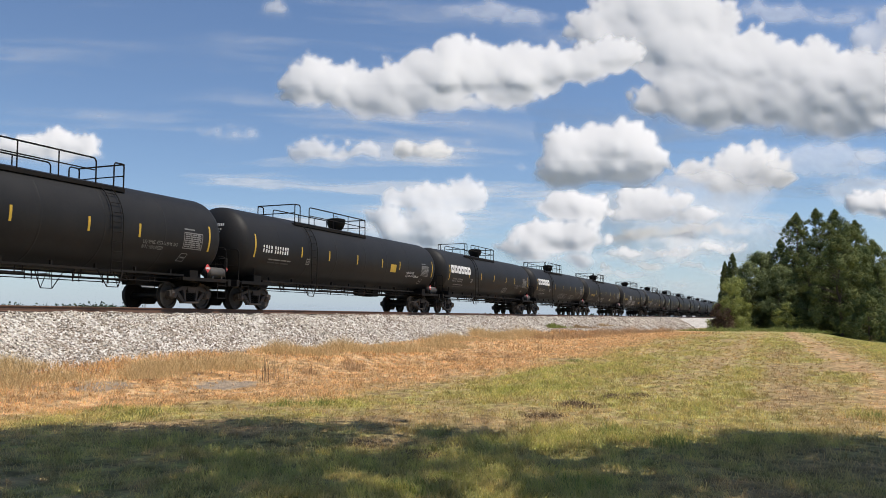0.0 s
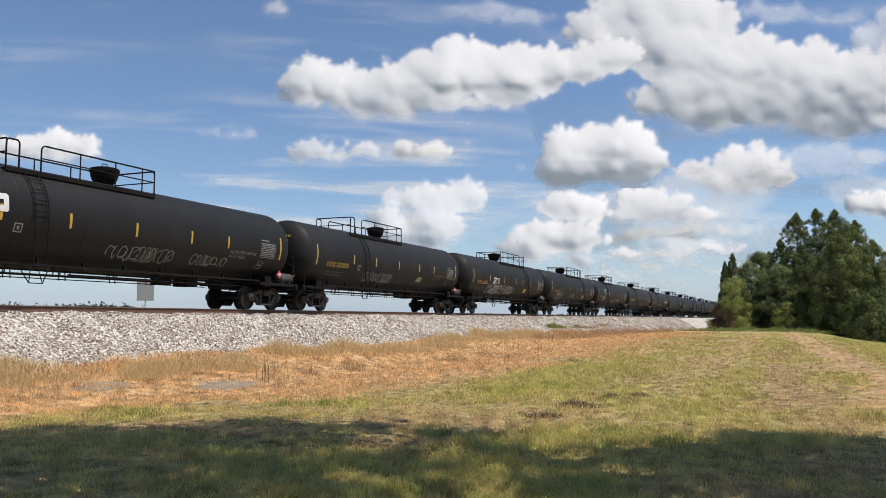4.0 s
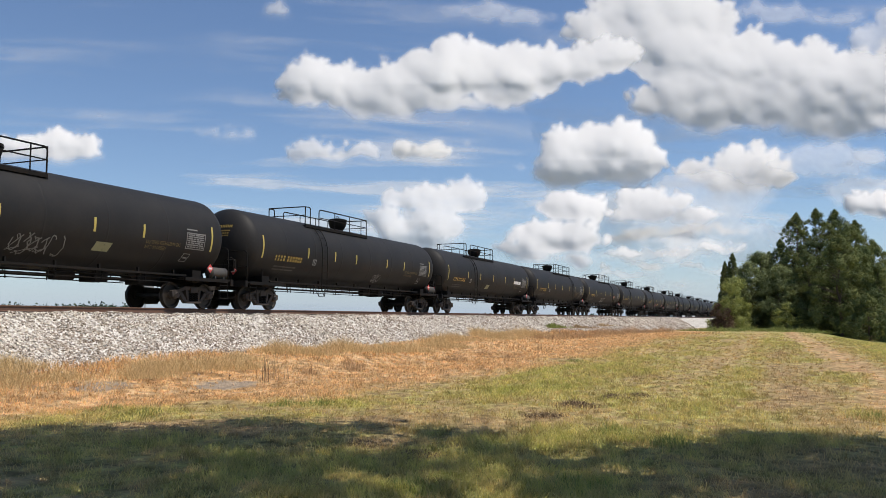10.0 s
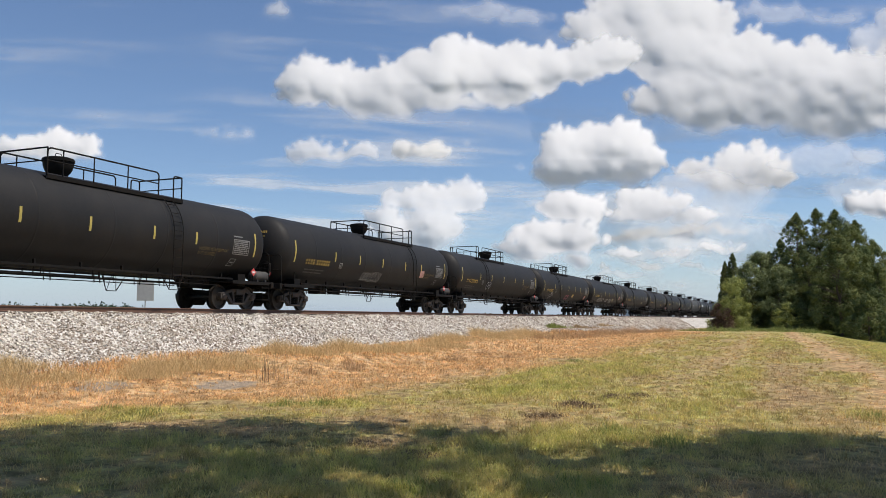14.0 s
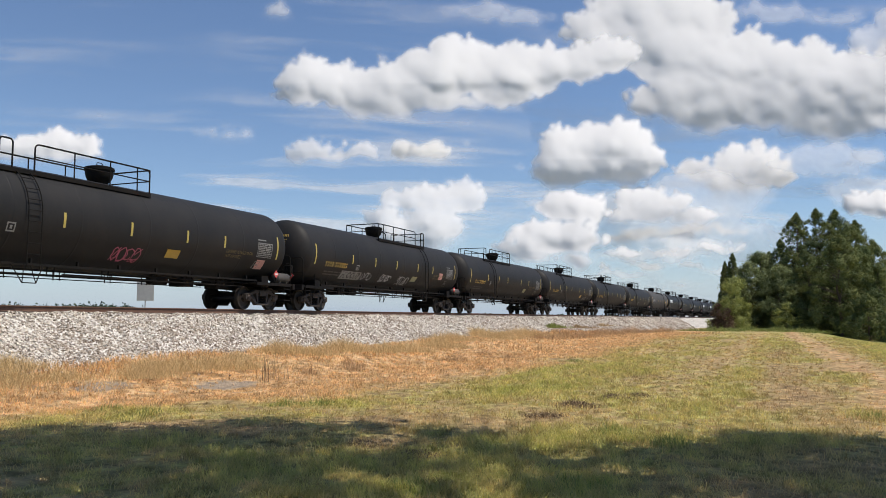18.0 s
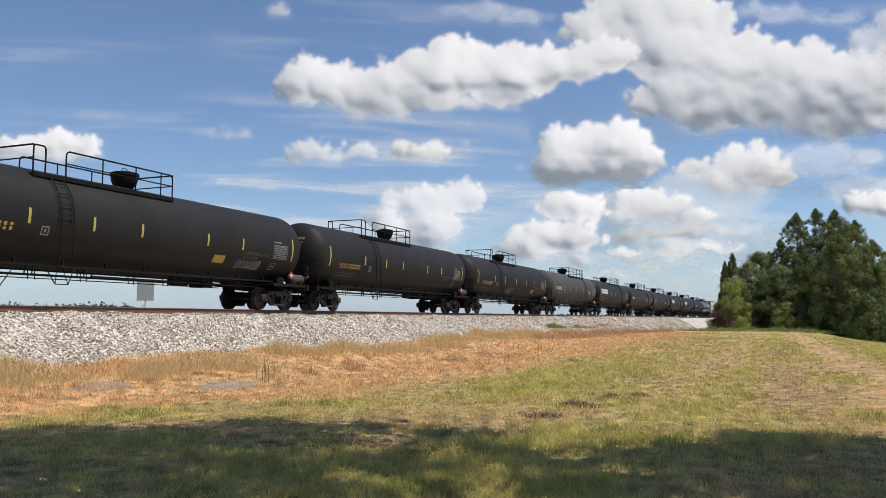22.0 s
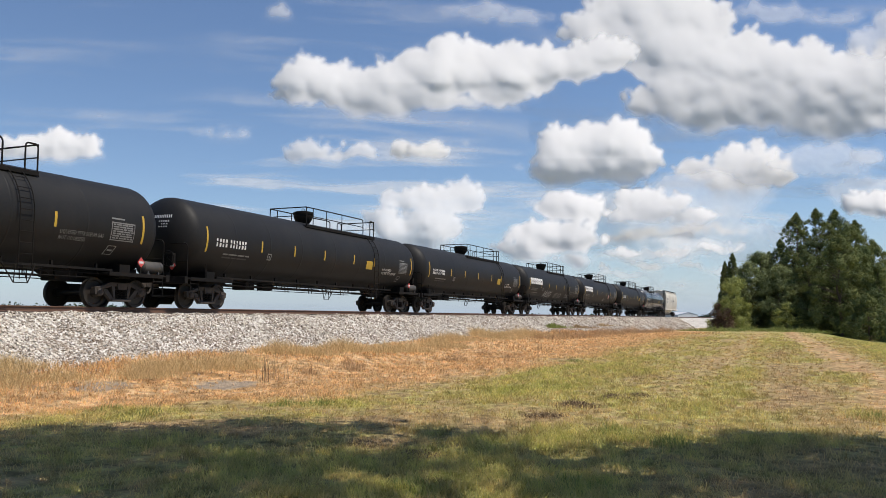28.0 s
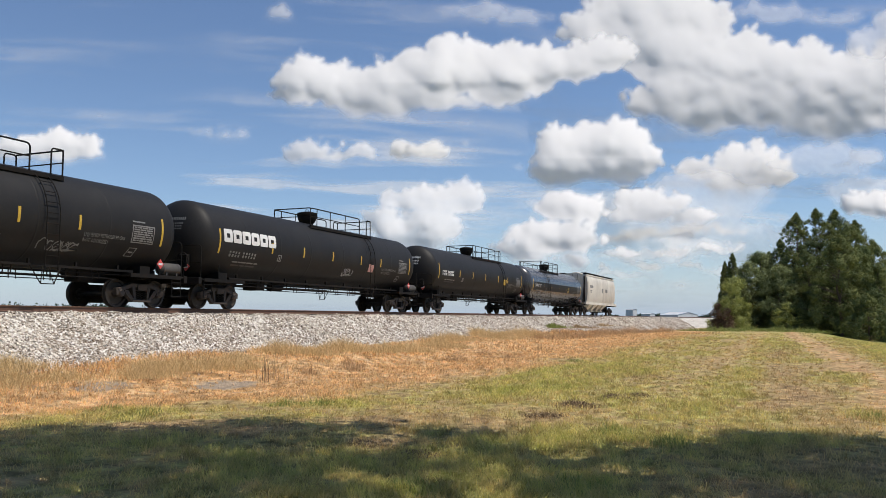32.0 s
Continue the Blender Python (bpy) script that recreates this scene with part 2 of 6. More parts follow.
def verge_state(x, y):
    """How dead (0 green, 1 straw), how lush (-1 to 1) and how bare (0 to 1) the grass is."""
    edge = np.interp(x, [0, 10.3, 11.6, 12.2, 12.8, 13.3, 14.4, 16.5, 20, 22.4, 29, 42, 61, 90], [12.6, 12.5, 11.9, 10.7, 9.6, 8.9, 8.4, 8.3, 8.3, 7.8, 7.7, 7.8, 7.4, 7.2])
    big, small = fbm(x * 0.4, y * 0.55, 21, 3), fbm(x * 1.9, y * 2.3, 22, 3)
    dead = smooth_step(-1.1, 0.9, y - edge + 0.8 * big + 0.75 * small) * smooth_step(30, 24, y)
    rows = value_noise(x * 0.05 + 3, y * 0.8 + 0.25 * big, 23) + 0.6 * value_noise(x * 0.09, y * 1.9, 24)
    lush = 0.45 * big + 0.34 * small + 0.45 * smooth_step(-2.6, -3.6, y) + 0.40 * rows * smooth_step(12, 18, x) + 0.6 * spots(x, y, LUSH)
    bare = np.clip(0.95 * spots(x, y, BARE) + 0.5 * np.clip(-lush - 0.55, 0, 1), 0, 1)
    off = np.abs(y - np.interp(x, [10, 20, 24, 32, 47, 75], [-1.7, -1.9, -2.1, -1.8, -1.35, -0.1]) + 0.25 * big)
    worn_path = smooth_step(1.0, 0.15, off) * smooth_step(9, 16, x) * np.clip(0.65 + 0.6 * small, 0, 1)
    off = np.abs(y - 2.3 + 0.3 * big)
    worn_path = np.maximum(worn_path, 0.40 * np.clip(1 + small, 0, 1) * smooth_step(0.9, 0.1, off) * smooth_step(22, 34, x))
    off = np.abs(y - 5.9 + 0.4 * big)
    worn_path = np.maximum(worn_path, 0.40 * np.clip(1 + small, 0, 1) * smooth_step(0.9, 0.1, off) * smooth_step(26, 36, x))
    return np.clip(np.maximum(dead, worn_path), 0, 1), np.clip(lush - worn_path, -1, 1), bare


def mark_state(me, x, y, repeat=1):
    for name, v in zip(("dead", "lush", "bare"), verge_state(x, y)):
        me.attributes.new(name, "FLOAT", "POINT").data.foreach_set("value", np.repeat(v.astype(np.float32).ravel(), repeat))


def grass_colours(nt):
    """Colours of the verge: green mown grass, straw-coloured dead grass near the line, bare brown thatch."""
    def state(name):
        at = nt.nodes.new("ShaderNodeAttribute")
        at.attribute_name = name
        return at.outputs["Fac"]
    tc = nt.nodes.new("ShaderNodeTexCoord")
    mid = noise_node(nt, 2.6, 4.0, 0.6)
    l = maths(nt, "ADD", maths(nt, "MULTIPLY", state("lush"), 0.32), maths(nt, "ADD", -0.13, maths(nt, "MULTIPLY", mid, 1.25)), True)
    green = ramp(nt, l, [(0.12, (0.36, 0.25, 0.13)), (0.32, (0.42, 0.315, 0.15)), (0.50, (0.43, 0.355, 0.145)), (0.66, (0.42, 0.38, 0.135)), (0.90, (0.34, 0.345, 0.10))])
    straw = ramp(nt, noise_node(nt, 1.5, 6.0, 0.65, stretch=(0.8, 1.3, 1)), [(0.30, (0.33, 0.20, 0.095)), (0.46, (0.54, 0.345, 0.172)), (0.66, (0.68, 0.49, 0.285))])
    col = mix(nt, state("dead"), green, straw)
    brown = ramp(nt, noise_node(nt, 3.4, 5.0, 0.65), [(0.35, (0.27, 0.175, 0.098)), (0.65, (0.52, 0.365, 0.205))])
    col = mix(nt, maths(nt, "MULTIPLY", state("bare"), 0.85), col, brown)
    # clumps of living and rotting grass
    col = mix(nt, 1.0, col, ramp(nt, noise_node(nt, 3.2, 3.0, 0.6), [(0.34, (0.56, 0.54, 0.50)), (0.50, (0.98, 0.97, 0.95)), (0.66, (1.36, 1.34, 1.28))]), "MULTIPLY")
    # dark farmland farther off
    away = nt.nodes.new("ShaderNodeVectorMath")
    away.operation = "LENGTH"
    nt.links.new(tc.outputs["Object"], away.inputs[0])
    field = nt.nodes.new("ShaderNodeMapRange")
    field.inputs[1].default_value, field.inputs[2].default_value = 130.0, 220.0
    nt.links.new(away.outputs["Value"], field.inputs[0])
    return mix(nt, field.outputs[0], col, ramp(nt, noise_node(nt, 0.004, 3.0), [(0.4, (0.05, 0.062, 0.035)), (0.6, (0.085, 0.085, 0.06))])), tc


def ground_material():
    m, nt, b = material("mown and dead grass", 0.95, 0, 0.15)
    col, tc = grass_colours(nt)
    sep = nt.nodes.new("ShaderNodeSeparateXYZ")
    nt.links.new(tc.outputs["Object"], sep.inputs[0])
    # damp grey sand in the hollow beside the line
    for cx, cy, rx, ry in ((17.0, 12.8, 1.2, 0.75), (14.2, 14.0, 0.9, 0.45)):
        dx = maths(nt, "DIVIDE", maths(nt, "SUBTRACT", sep.outputs[0], cx), rx)
        dy = maths(nt, "DIVIDE", maths(nt, "SUBTRACT", sep.outputs[1], cy), ry)
        r = maths(nt, "SQRT", maths(nt, "ADD", maths(nt, "MULTIPLY", dx, dx), maths(nt, "MULTIPLY", dy, dy)))
        r = maths(nt, "ADD", r, maths(nt, "MULTIPLY", maths(nt, "SUBTRACT", noise_node(nt, 1.5, 5.0, 0.7), 0.5), 1.4))
        col = mix(nt, maths(nt, "MULTIPLY", ramp(nt, r, [(0.7, (1, 1, 1)), (1.0, (0, 0, 0))]), 0.85), col, (0.34, 0.28, 0.215))
    col = mix(nt, 0.5, col, ramp(nt, noise_node(nt, 6.0, 6.0, 0.7), [(0.33, (0.10, 0.10, 0.10)), (0.5, (0.45, 0.45, 0.45)), (0.68, (0.80, 0.80, 0.80))]), "OVERLAY")
    nt.links.new(col, b.inputs["Base Color"])
    bump(nt, b, noise_node(nt, 5.0, 7.0, 0.7), 1.0, 0.10)
    return m


def blade_material():
    m, nt, b = material("grass blades", 0.7, 0, 0.25)
    col, tc = grass_colours(nt)
    g = nt.nodes.new("ShaderNodeNewGeometry")
    col = mix(nt, 0.36, col, ramp(nt, g.outputs["Random Per Island"], [(0.0, (0.38, 0.38, 0.36)), (0.5, (0.62, 0.62, 0.58)), (1.0, (0.92, 0.90, 0.84))]), "OVERLAY")
    col = mix(nt, ramp(nt, g.outputs["Random Per Island"], [(0.72, (0, 0, 0)), (0.84, (0.5, 0.5, 0.5))]), col, (0.50, 0.42, 0.22))
    col = mix(nt, 1.0, col, (1.36, 1.31, 1.28), "MULTIPLY")
    nt.links.new(col, b.inputs["Base Color"])
    tr = nt.nodes.new("ShaderNodeBsdfTranslucent")
    nt.links.new(col, tr.inputs["Color"])
    ms = nt.nodes.new("ShaderNodeMixShader")
    ms.inputs[0].default_value = 0.45
    nt.links.new(b.outputs[0], ms.inputs[1])
    nt.links.new(tr.outputs[0], ms.inputs[2])
    nt.links.new(ms.outputs[0], nt.nodes["Material Output"].inputs["Surface"])
    return m


M_GROUND = ground_material()
M_BLADE = blade_material()
V, F = sheet(steps(-2600, 3200, -6, 70, 0.26, 1.13), steps(-2600, 3200, -14, 19, 0.26, 1.13), ground_z)
ground = new("ground", arrays("ground", V, F, M_GROUND, True))
mark_state(ground.data, V[:, 0], V[:, 1])
tagged(ground, "flat verge of mown green grass and straw-coloured dead grass", "ground", kind="structure")


def ballast_z(y):
    d = np.abs(y - TRACK)
    return np.where(d < 2.15, RAIL - 0.20, RAIL - 0.20 - (d - 2.15) / 1.6)


def bed_z(x, y):
    """The bed with its uneven slope and toe."""
    return ballast_z(y + 0.22 * fbm(x * 0.5, y * 0.5, 8, 3) + 0.35 * smooth_step(17.6, 15.8, y) * fbm(x * 0.45, y * 0 + 1.0, 12, 3)) + 0.04 * fbm(x * 2, y * 2, 9, 3) - 0.03


def ballast_bed():
    xs = np.concatenate([steps(-700, 1600, -5, 90, 0.5, 1.15)])
    ys = np.linspace(TRACK - 6.2, TRACK + 6.2, 63)
    V, F = sheet(xs, ys, bed_z)
    m, nt, b = material("limestone ballast", 0.9, 0, 0.3)
    vor = nt.nodes.new("ShaderNodeTexVoronoi")
    vor.inputs["Scale"].default_value = 14.0
    tc = nt.nodes.new("ShaderNodeTexCoord")
    nt.links.new(tc.outputs["Object"], vor.inputs["Vector"])
    sepc = nt.nodes.new("ShaderNodeSeparateColor")
    nt.links.new(vor.outputs["Color"], sepc.inputs[0])
    col = ramp(nt, sepc.outputs[0], [(0.0, (0.12, 0.10, 0.085)), (0.25, (0.38, 0.34, 0.29)), (0.6, (0.62, 0.58, 0.51)), (1.0, (0.80, 0.76, 0.69))])
    col = mix(nt, maths(nt, "MULTIPLY", ramp(nt, noise_node(nt, 0.5, 6.0, 0.7), [(0.5, (0, 0, 0)), (0.7, (1, 1, 1))]), 0.35), col, (0.24, 0.19, 0.14))
    nt.links.new(col, b.inputs["Base Color"])
    bump(nt, b, vor.outputs["Distance"], 1.0, 0.05)
    ob = new("ballast_bed", arrays("ballast_bed", V, F, m, True))
    return tagged(ob, "raised bed of pale grey crushed limestone under the track", "ballast", kind="structure")


ballast_bed()


# ---- the track ----
def rail_mesh(x0, x1):
    bm = bmesh.new()
    prof = [(-0.075, -0.17), (0.075, -0.17), (0.075, -0.158), (0.012, -0.135), (0.009, -0.045), (0.036, -0.032), (0.036, -0.008), (0.026, 0.0), (-0.026, 0.0), (-0.036, -0.008), (-0.036, -0.032), (-0.009, -0.045), (-0.012, -0.135), (-0.075, -0.158)]
    a = [bm.verts.new((x0, y, z)) for y, z in prof]
    b = [bm.verts.new((x1, y, z)) for y, z in prof]
    bm.faces.new(a), bm.faces.new(b[::-1])
    for i in range(len(a)):
        j = (i + 1) % len(a)
        f = bm.faces.new((a[i], a[j], b[j], b[i]))
        f.material_index = 1 if i == 7 else 0
    me = finish("rail", bm, M_RAIL, 0)
    me.materials.append(M_RAILTOP)
    return me


RAIL_MESH = rail_mesh(-700, 1600)
for dy in (-0.7535, 0.7535):
    r = new("rail", RAIL_MESH)
    r.location = (0, TRACK + dy, RAIL)
    tagged(r, "long rusty steel rail with a polished head", "rail", "rails of the track")


# ---- the rolling stock ----
R_TANK, Z_TANK = 1.48, 2.60      # radius and height of the tank's axis over the rail
TANGENT, HEAD = 8.75, 0.76


def tank_mesh(mat, longer=0.0, r=R_TANK, z=Z_TANK, tangent=TANGENT, head=HEAD, seams=(-6.7, -4.4, -2.0, 0.9, 3.3, 6.0)):
    bm = bmesh.new()
    prof = []
    for i in range(10):
        a = math.pi / 2 * (1 - i / 10)
        prof.append((-tangent - head * math.sin(a), max(r * math.cos(a), 0.02)))
    prof += [(-tangent, r), (-tangent + 0.08, r)]
    for s in seams:
        prof += [(s - 0.06, r), (s - 0.03, r), (s - 0.012, r + 0.005), (s + 0.012, r + 0.005), (s + 0.03, r), (s + 0.06, r)]
    prof += [(tangent + longer - 0.08, r), (tangent + longer, r)]
    for i in range(1, 11):
        a = math.pi / 2 * i / 10
        prof.append((tangent + longer + head * math.sin(a), max(r * math.cos(a), 0.02)))
    revolve(bm, prof, "x", 52, (0, 0, z))
    return finish("tank", bm, mat, 40)


def patch(bm, x0, x1, z0, z1, side=-1, lift=0.006, r=R_TANK, zc=Z_TANK, skew=0.0):
    """A thin flat mark bent round the tank between two heights."""
    k = max(1, int(abs(z1 - z0) / 0.12))
    rows = []
    for i in range(k + 1):
        z = z0 + (z1 - z0) * i / k
        y = math.sqrt(max((r + lift) ** 2 - (z - zc) ** 2, 0.01))
        rows.append([bm.verts.new((x + skew * (i / k), side * y, z)) for x in (x0, x1)])
    for a, b in zip(rows, rows[1:]):
        bm.faces.new((a[0], a[1], b[1], b[0]))
    return bm


def ribbon(bm, pts, w, side=-1, lift=0.007):
    """A painted stroke on the tank's side through x, z points."""
    prev = None
    for i, (x, z) in enumerate(pts):
        a, b = pts[max(i - 1, 0)], pts[min(i + 1, len(pts) - 1)]
        dx, dz = b[0] - a[0], b[1] - a[1]
        n = math.hypot(dx, dz) or 1
        ox, oz = -dz / n * w / 2, dx / n * w / 2
        row = []
        for s in (-1, 1):
            zz = z + s * oz
            row.append(bm.verts.new((x + s * ox, side * math.sqrt(max((R_TANK + lift) ** 2 - (zz - Z_TANK) ** 2, 0.01)), zz)))
        if prev:
            bm.faces.new((prev[0], prev[1], row[1], row[0]))
        prev = row
    return bm


def wheelset_mesh():
    bm = bmesh.new()
    prof = [(-0.069, 0.10), (-0.069, 0.155), (-0.02, 0.17), (-0.012, 0.36), (-0.055, 0.385), (-0.055, 0.456), (0.055, 0.462), (0.062, 0.485), (0.085, 0.482), (0.09, 0.40), (0.03, 0.375), (0.025, 0.17), (0.08, 0.15), (0.08, 0.10)]
    for s in (-1, 1):
        revolve(bm, [(s * (0.79 - a), r) for a, r in prof], "y", 26)
    revolve(bm, [(-1.08, 0.07), (-1.08, 0.075), (-0.72, 0.085), (0, 0.075), (0.72, 0.085), (1.08, 0.075), (1.08, 0.07)], "y", 12)
    return finish("wheelset", bm, M_WHEEL, 35)


def side_frame_mesh():
    bm = bmesh.new()
    y0, y1 = -0.075, 0.075
    prism(bm, [(-1.10, 0.40), (-1.12, 0.60), (-0.80, 0.66), (-0.45, 0.78), (0.45, 0.78), (0.80, 0.66), (1.12, 0.60), (1.10, 0.40), (1.02, 0.40), (1.00, 0.53), (0.76, 0.55), (0.42, 0.66), (-0.42, 0.66), (-0.76, 0.55), (-1.00, 0.53), (-1.02, 0.40)], y0, y1)
    for s in (-1, 1):
        prism(bm, [(s * 0.76, 0.545), (s * 0.66, 0.40), (s * 0.40, 0.18), (s * 0.26, 0.18), (s * 0.26, 0.27), (s * 0.36, 0.29), (s * 0.60, 0.56)], y0, y1)
        prism(bm, [(s * 0.42, 0.67), (s * 0.28, 0.67), (s * 0.25, 0.27), (s * 0.33, 0.27)], y0, y1)
        box(bm, s * 0.76, s * 0.74, -0.09, 0.09, 0.40, 0.55)
    box(bm, -0.42, 0.42, -0.11, 0.11, 0.17, 0.26, 0.02)
    return finish("side_frame", bm, M_TRUCK, 30)


def bearing_mesh():
    bm = bmesh.new()
    revolve(bm, [(-0.10, 0.04), (-0.10, 0.085), (-0.06, 0.12), (0.08, 0.13), (0.08, 0.05)], "y", 16)
    box(bm, -0.14, 0.14, -0.06, 0.09, 0.08, 0.17, 0.01)
    return finish("bearing", bm, M_TRUCK, 30)


def spring_mesh():
    bm = bmesh.new()
    tube(bm, [(0.075 * math.cos(a), 0.075 * math.sin(a), 0.26 + 0.29 * a / (2 * math.pi * 4)) for a in (2 * math.pi * 4 * i / 28 for i in range(29))], 0.02, 4)
    return finish("spring", bm, M_FRAME, 30)


def bolster_mesh():
    bm = bmesh.new()
    prism(bm, [(-0.20, 0.56), (-0.20, 0.74), (0.20, 0.74), (0.20, 0.56)], -1.12, 1.12)
    revolve(bm, [(0.74, 0.22), (0.80, 0.22), (0.80, 0.15), (0.86, 0.15)], "z", 20)
    for s in (-1, 1):
        box(bm, s * 0.45, s * 0.53, -0.95, 0.95, 0.36, 0.46, 0.01)
        box(bm, -0.30, 0.30, s * 0.86, s * 0.92, 0.24, 0.60)
    tube(bm, [(-0.45, 0.0, 0.40), (0.45, 0.0, 0.40)], 0.03)
    return finish("bogie", bm, M_TRUCK, 30)


WHEELSET, SIDE_FRAME, BEARING, SPRINGS, BOLSTER = wheelset_mesh(), side_frame_mesh(), bearing_mesh(), spring_mesh(), bolster_mesh()
WHEELS = {-1: [], 1: []}      # all wheelsets, by their place in the bogie
WB = 0.89


def bogie(parent, x):
    b = part("bogie", BOLSTER, None, parent, "dusty three-piece freight bogie", pose(x, 0, 0))
    for s in (-1, 1):
        part("wheelset", WHEELSET, None, b, "dark steel wheelset", pose(s * WB, 0, 0.457))
        part("side_frame", SIDE_FRAME, None, b, "", pose(0, s * 1.0, 0))
        for u in (-0.18, 0.0, 0.18):
            part("spring", SPRINGS, None, b, "", pose(u, s * 1.0, 0))
        for u in (-1, 1):
            part("bearing", BEARING, None, b, "", pose(u * WB, s * 1.03, 0.457, 0, 0, 0 if s < 0 else 180))
    return b


def coupler_mesh():
    bm = bmesh.new()
    box(bm, -0.9, -0.22, -0.10, 0.10, -0.11, 0.11, 0.02)
    prism(bm, [(-0.24, -0.16), (-0.24, 0.16), (-0.04, 0.17), (0.06, 0.14), (0.06, -0.14), (-0.04, -0.17)], -0.17, 0.05)
    prism(bm, [(-0.12, -0.14), (-0.12, 0.14), (0.10, 0.13), (0.10, -0.13)], 0.07, 0.19)
    tube(bm, [(-0.2, 0.1, -0.12), (0.02, 0.22, -0.34), (0.16, 0.24, -0.38)], 0.03, 6)
    return finish("coupler", bm, M_TRUCK, 30)


def sill_mesh():
    """Stub sill with bolster wings and end deck, for the +x end."""
    bm = bmesh.new()
    box(bm, 5.9, 9.35, -0.30, 0.30, 0.80, 1.32, 0.02)
    prism(bm, [(7.62, 0.92), (7.62, 1.36), (8.08, 1.36), (8.08, 0.92)], -1.2, 1.2)
    prism(bm, [(5.2, 1.30), (6.0, 0.84), (6.3, 0.84), (6.3, 1.34)], -0.22, 0.22)
    return finish("stub_sill", bm, M_FRAME, 30)


def deck_mesh():
    bm = bmesh.new()
    box(bm, 7.0, 9.62, -1.48, 1.48, 1.02, 1.07, 0.01)
    box(bm, 9.45, 9.62, -1.5, 1.5, 0.86, 1.10, 0.01)
    for s in (-1, 1):
        box(bm, 6.9, 9.3, s * 1.42, s * 1.5, 0.97, 1.09)
        tube(bm, [(8.35, s * 1.37, 1.06), (8.35, s * 1.37, 1.62)], 0.025, 5)
    return finish("end_deck", bm, M_FRAME, 30)


def end_rail_mesh():
    bm = bmesh.new()
    tube(bm, arch((9.40, -1.40, 1.06), (9.40, 1.40, 1.06), 2.30, 0.16), 0.02)
    tube(bm, [(9.40, -1.40, 1.66), (9.40, 1.40, 1.66)], 0.016)
    return finish("end_handrail", bm, M_FRAME, 30)


def step_mesh():
    bm = bmesh.new()
    for x in (8.85, 9.3):
        tube(bm, [(x, 0, 1.05), (x, 0, 0.36)], 0.016)
    for z in (0.38, 0.62, 0.86):
        tube(bm, [(8.85, 0, z), (9.3, 0, z)], 0.014)
    return finish("corner_step", bm, M_FRAME, 30)


def platform_mesh(x0, x1):
    bm = bmesh.new()
    z = 3.84
    for s in (-1, 1):
        box(bm, x0, x1, s * 0.94, s * 1.02, z - 0.10, z + 0.02)
    for k in range(17):
        y = -0.96 + 1.92 * k / 16
        if abs(y) < 0.62:
            continue
        box(bm, x0, x1, y - 0.02, y + 0.02, z - 0.03, z)
    n = int((x1 - x0) / 0.55)
    for i in range(n + 1):
        x = x0 + (x1 - x0) * i / n
        for s in (-1, 1):
            tube(bm, [(x, s * 0.98, z - 0.05), (x, s * 0.60, z - 0.05)], 0.02, 4)
            tube(bm, [(x, s * 0.98, z - 0.05), (x, s * 1.0, 3.72)], 0.02, 4)
    return finish("platform", bm, M_FRAME, 30)


def ladder_mesh(x, side):
    bm = bmesh.new()
    for dx in (-0.23, 0.23):
        pts = []
        for i in range(12):
            a = math.asin(min(1, (3.84 - Z_TANK) / (R_TANK + 0.06))) * (1 - i / 8)
            if a < -0.02:
                break
            pts.append((x + dx, side * (R_TANK + 0.08) * math.cos(a), Z_TANK + (R_TANK + 0.08) * math.sin(a)))
        pts += [(x + dx, side * (R_TANK + 0.08), 2.4), (x + dx, side * (R_TANK + 0.06), 1.10), (x + dx, side * (R_TANK + 0.02), 0.95)]
        tube(bm, pts, 0.018, 5)
    zz = 1.1
    while zz < 3.75:
        d = zz - Z_TANK
        y = side * ((R_TANK + 0.08) if d < 0 else math.sqrt(max((R_TANK + 0.08) ** 2 - d * d, 0.1)))
        tube(bm, [(x - 0.23, y, zz), (x + 0.23, y, zz)], 0.013, 5)
        zz += 0.31
    # stirrup and braces below the ladder
    tube(bm, [(x - 0.55, side * 1.30, 1.15), (x - 0.23, side * 1.40, 0.62), (x + 0.23, side * 1.40, 0.62), (x + 0.55, side * 1.30, 1.15)], 0.018, 5)
    tube(bm, [(x - 0.23, side * 1.40, 0.62), (x - 0.1, side * 1.30, 1.15)], 0.014, 5)
    tube(bm, [(x + 0.23, side * 1.40, 0.62), (x + 0.1, side * 1.30, 1.15)], 0.014, 5)
    return finish("ladder", bm, M_FRAME, 30)


def bonnet_mesh():
    bm = bmesh.new()
    revolve(bm, [(4.02, 0.27), (4.10, 0.30), (4.17, 0.36), (4.26, 0.41), (4.38, 0.445), (4.49, 0.455), (4.50, 0.485), (4.56, 0.485)], "z", 28)
    return finish("manway_bonnet", bm, M_FRAME, 30)


def bonnet_lid_mesh():
    bm = bmesh.new()
    revolve(bm, [(4.56, 0.465), (4.60, 0.465), (4.64, 0.34), (4.67, 0.18), (4.68, 0.05)], "z", 28)
    for a in range(0, 360, 90):
        c, s = math.cos(radians(a)), math.sin(radians(a))
        box(bm, 0.44 * c - 0.045, 0.44 * c + 0.045, 0.44 * s - 0.045, 0.44 * s + 0.045, 4.50, 4.60)
    tube(bm, arch((-0.12, 0, 4.64), (0.12, 0, 4.64), 4.77, 0.05), 0.014, 5)
    return finish("lid", bm, M_FRAME, 30)


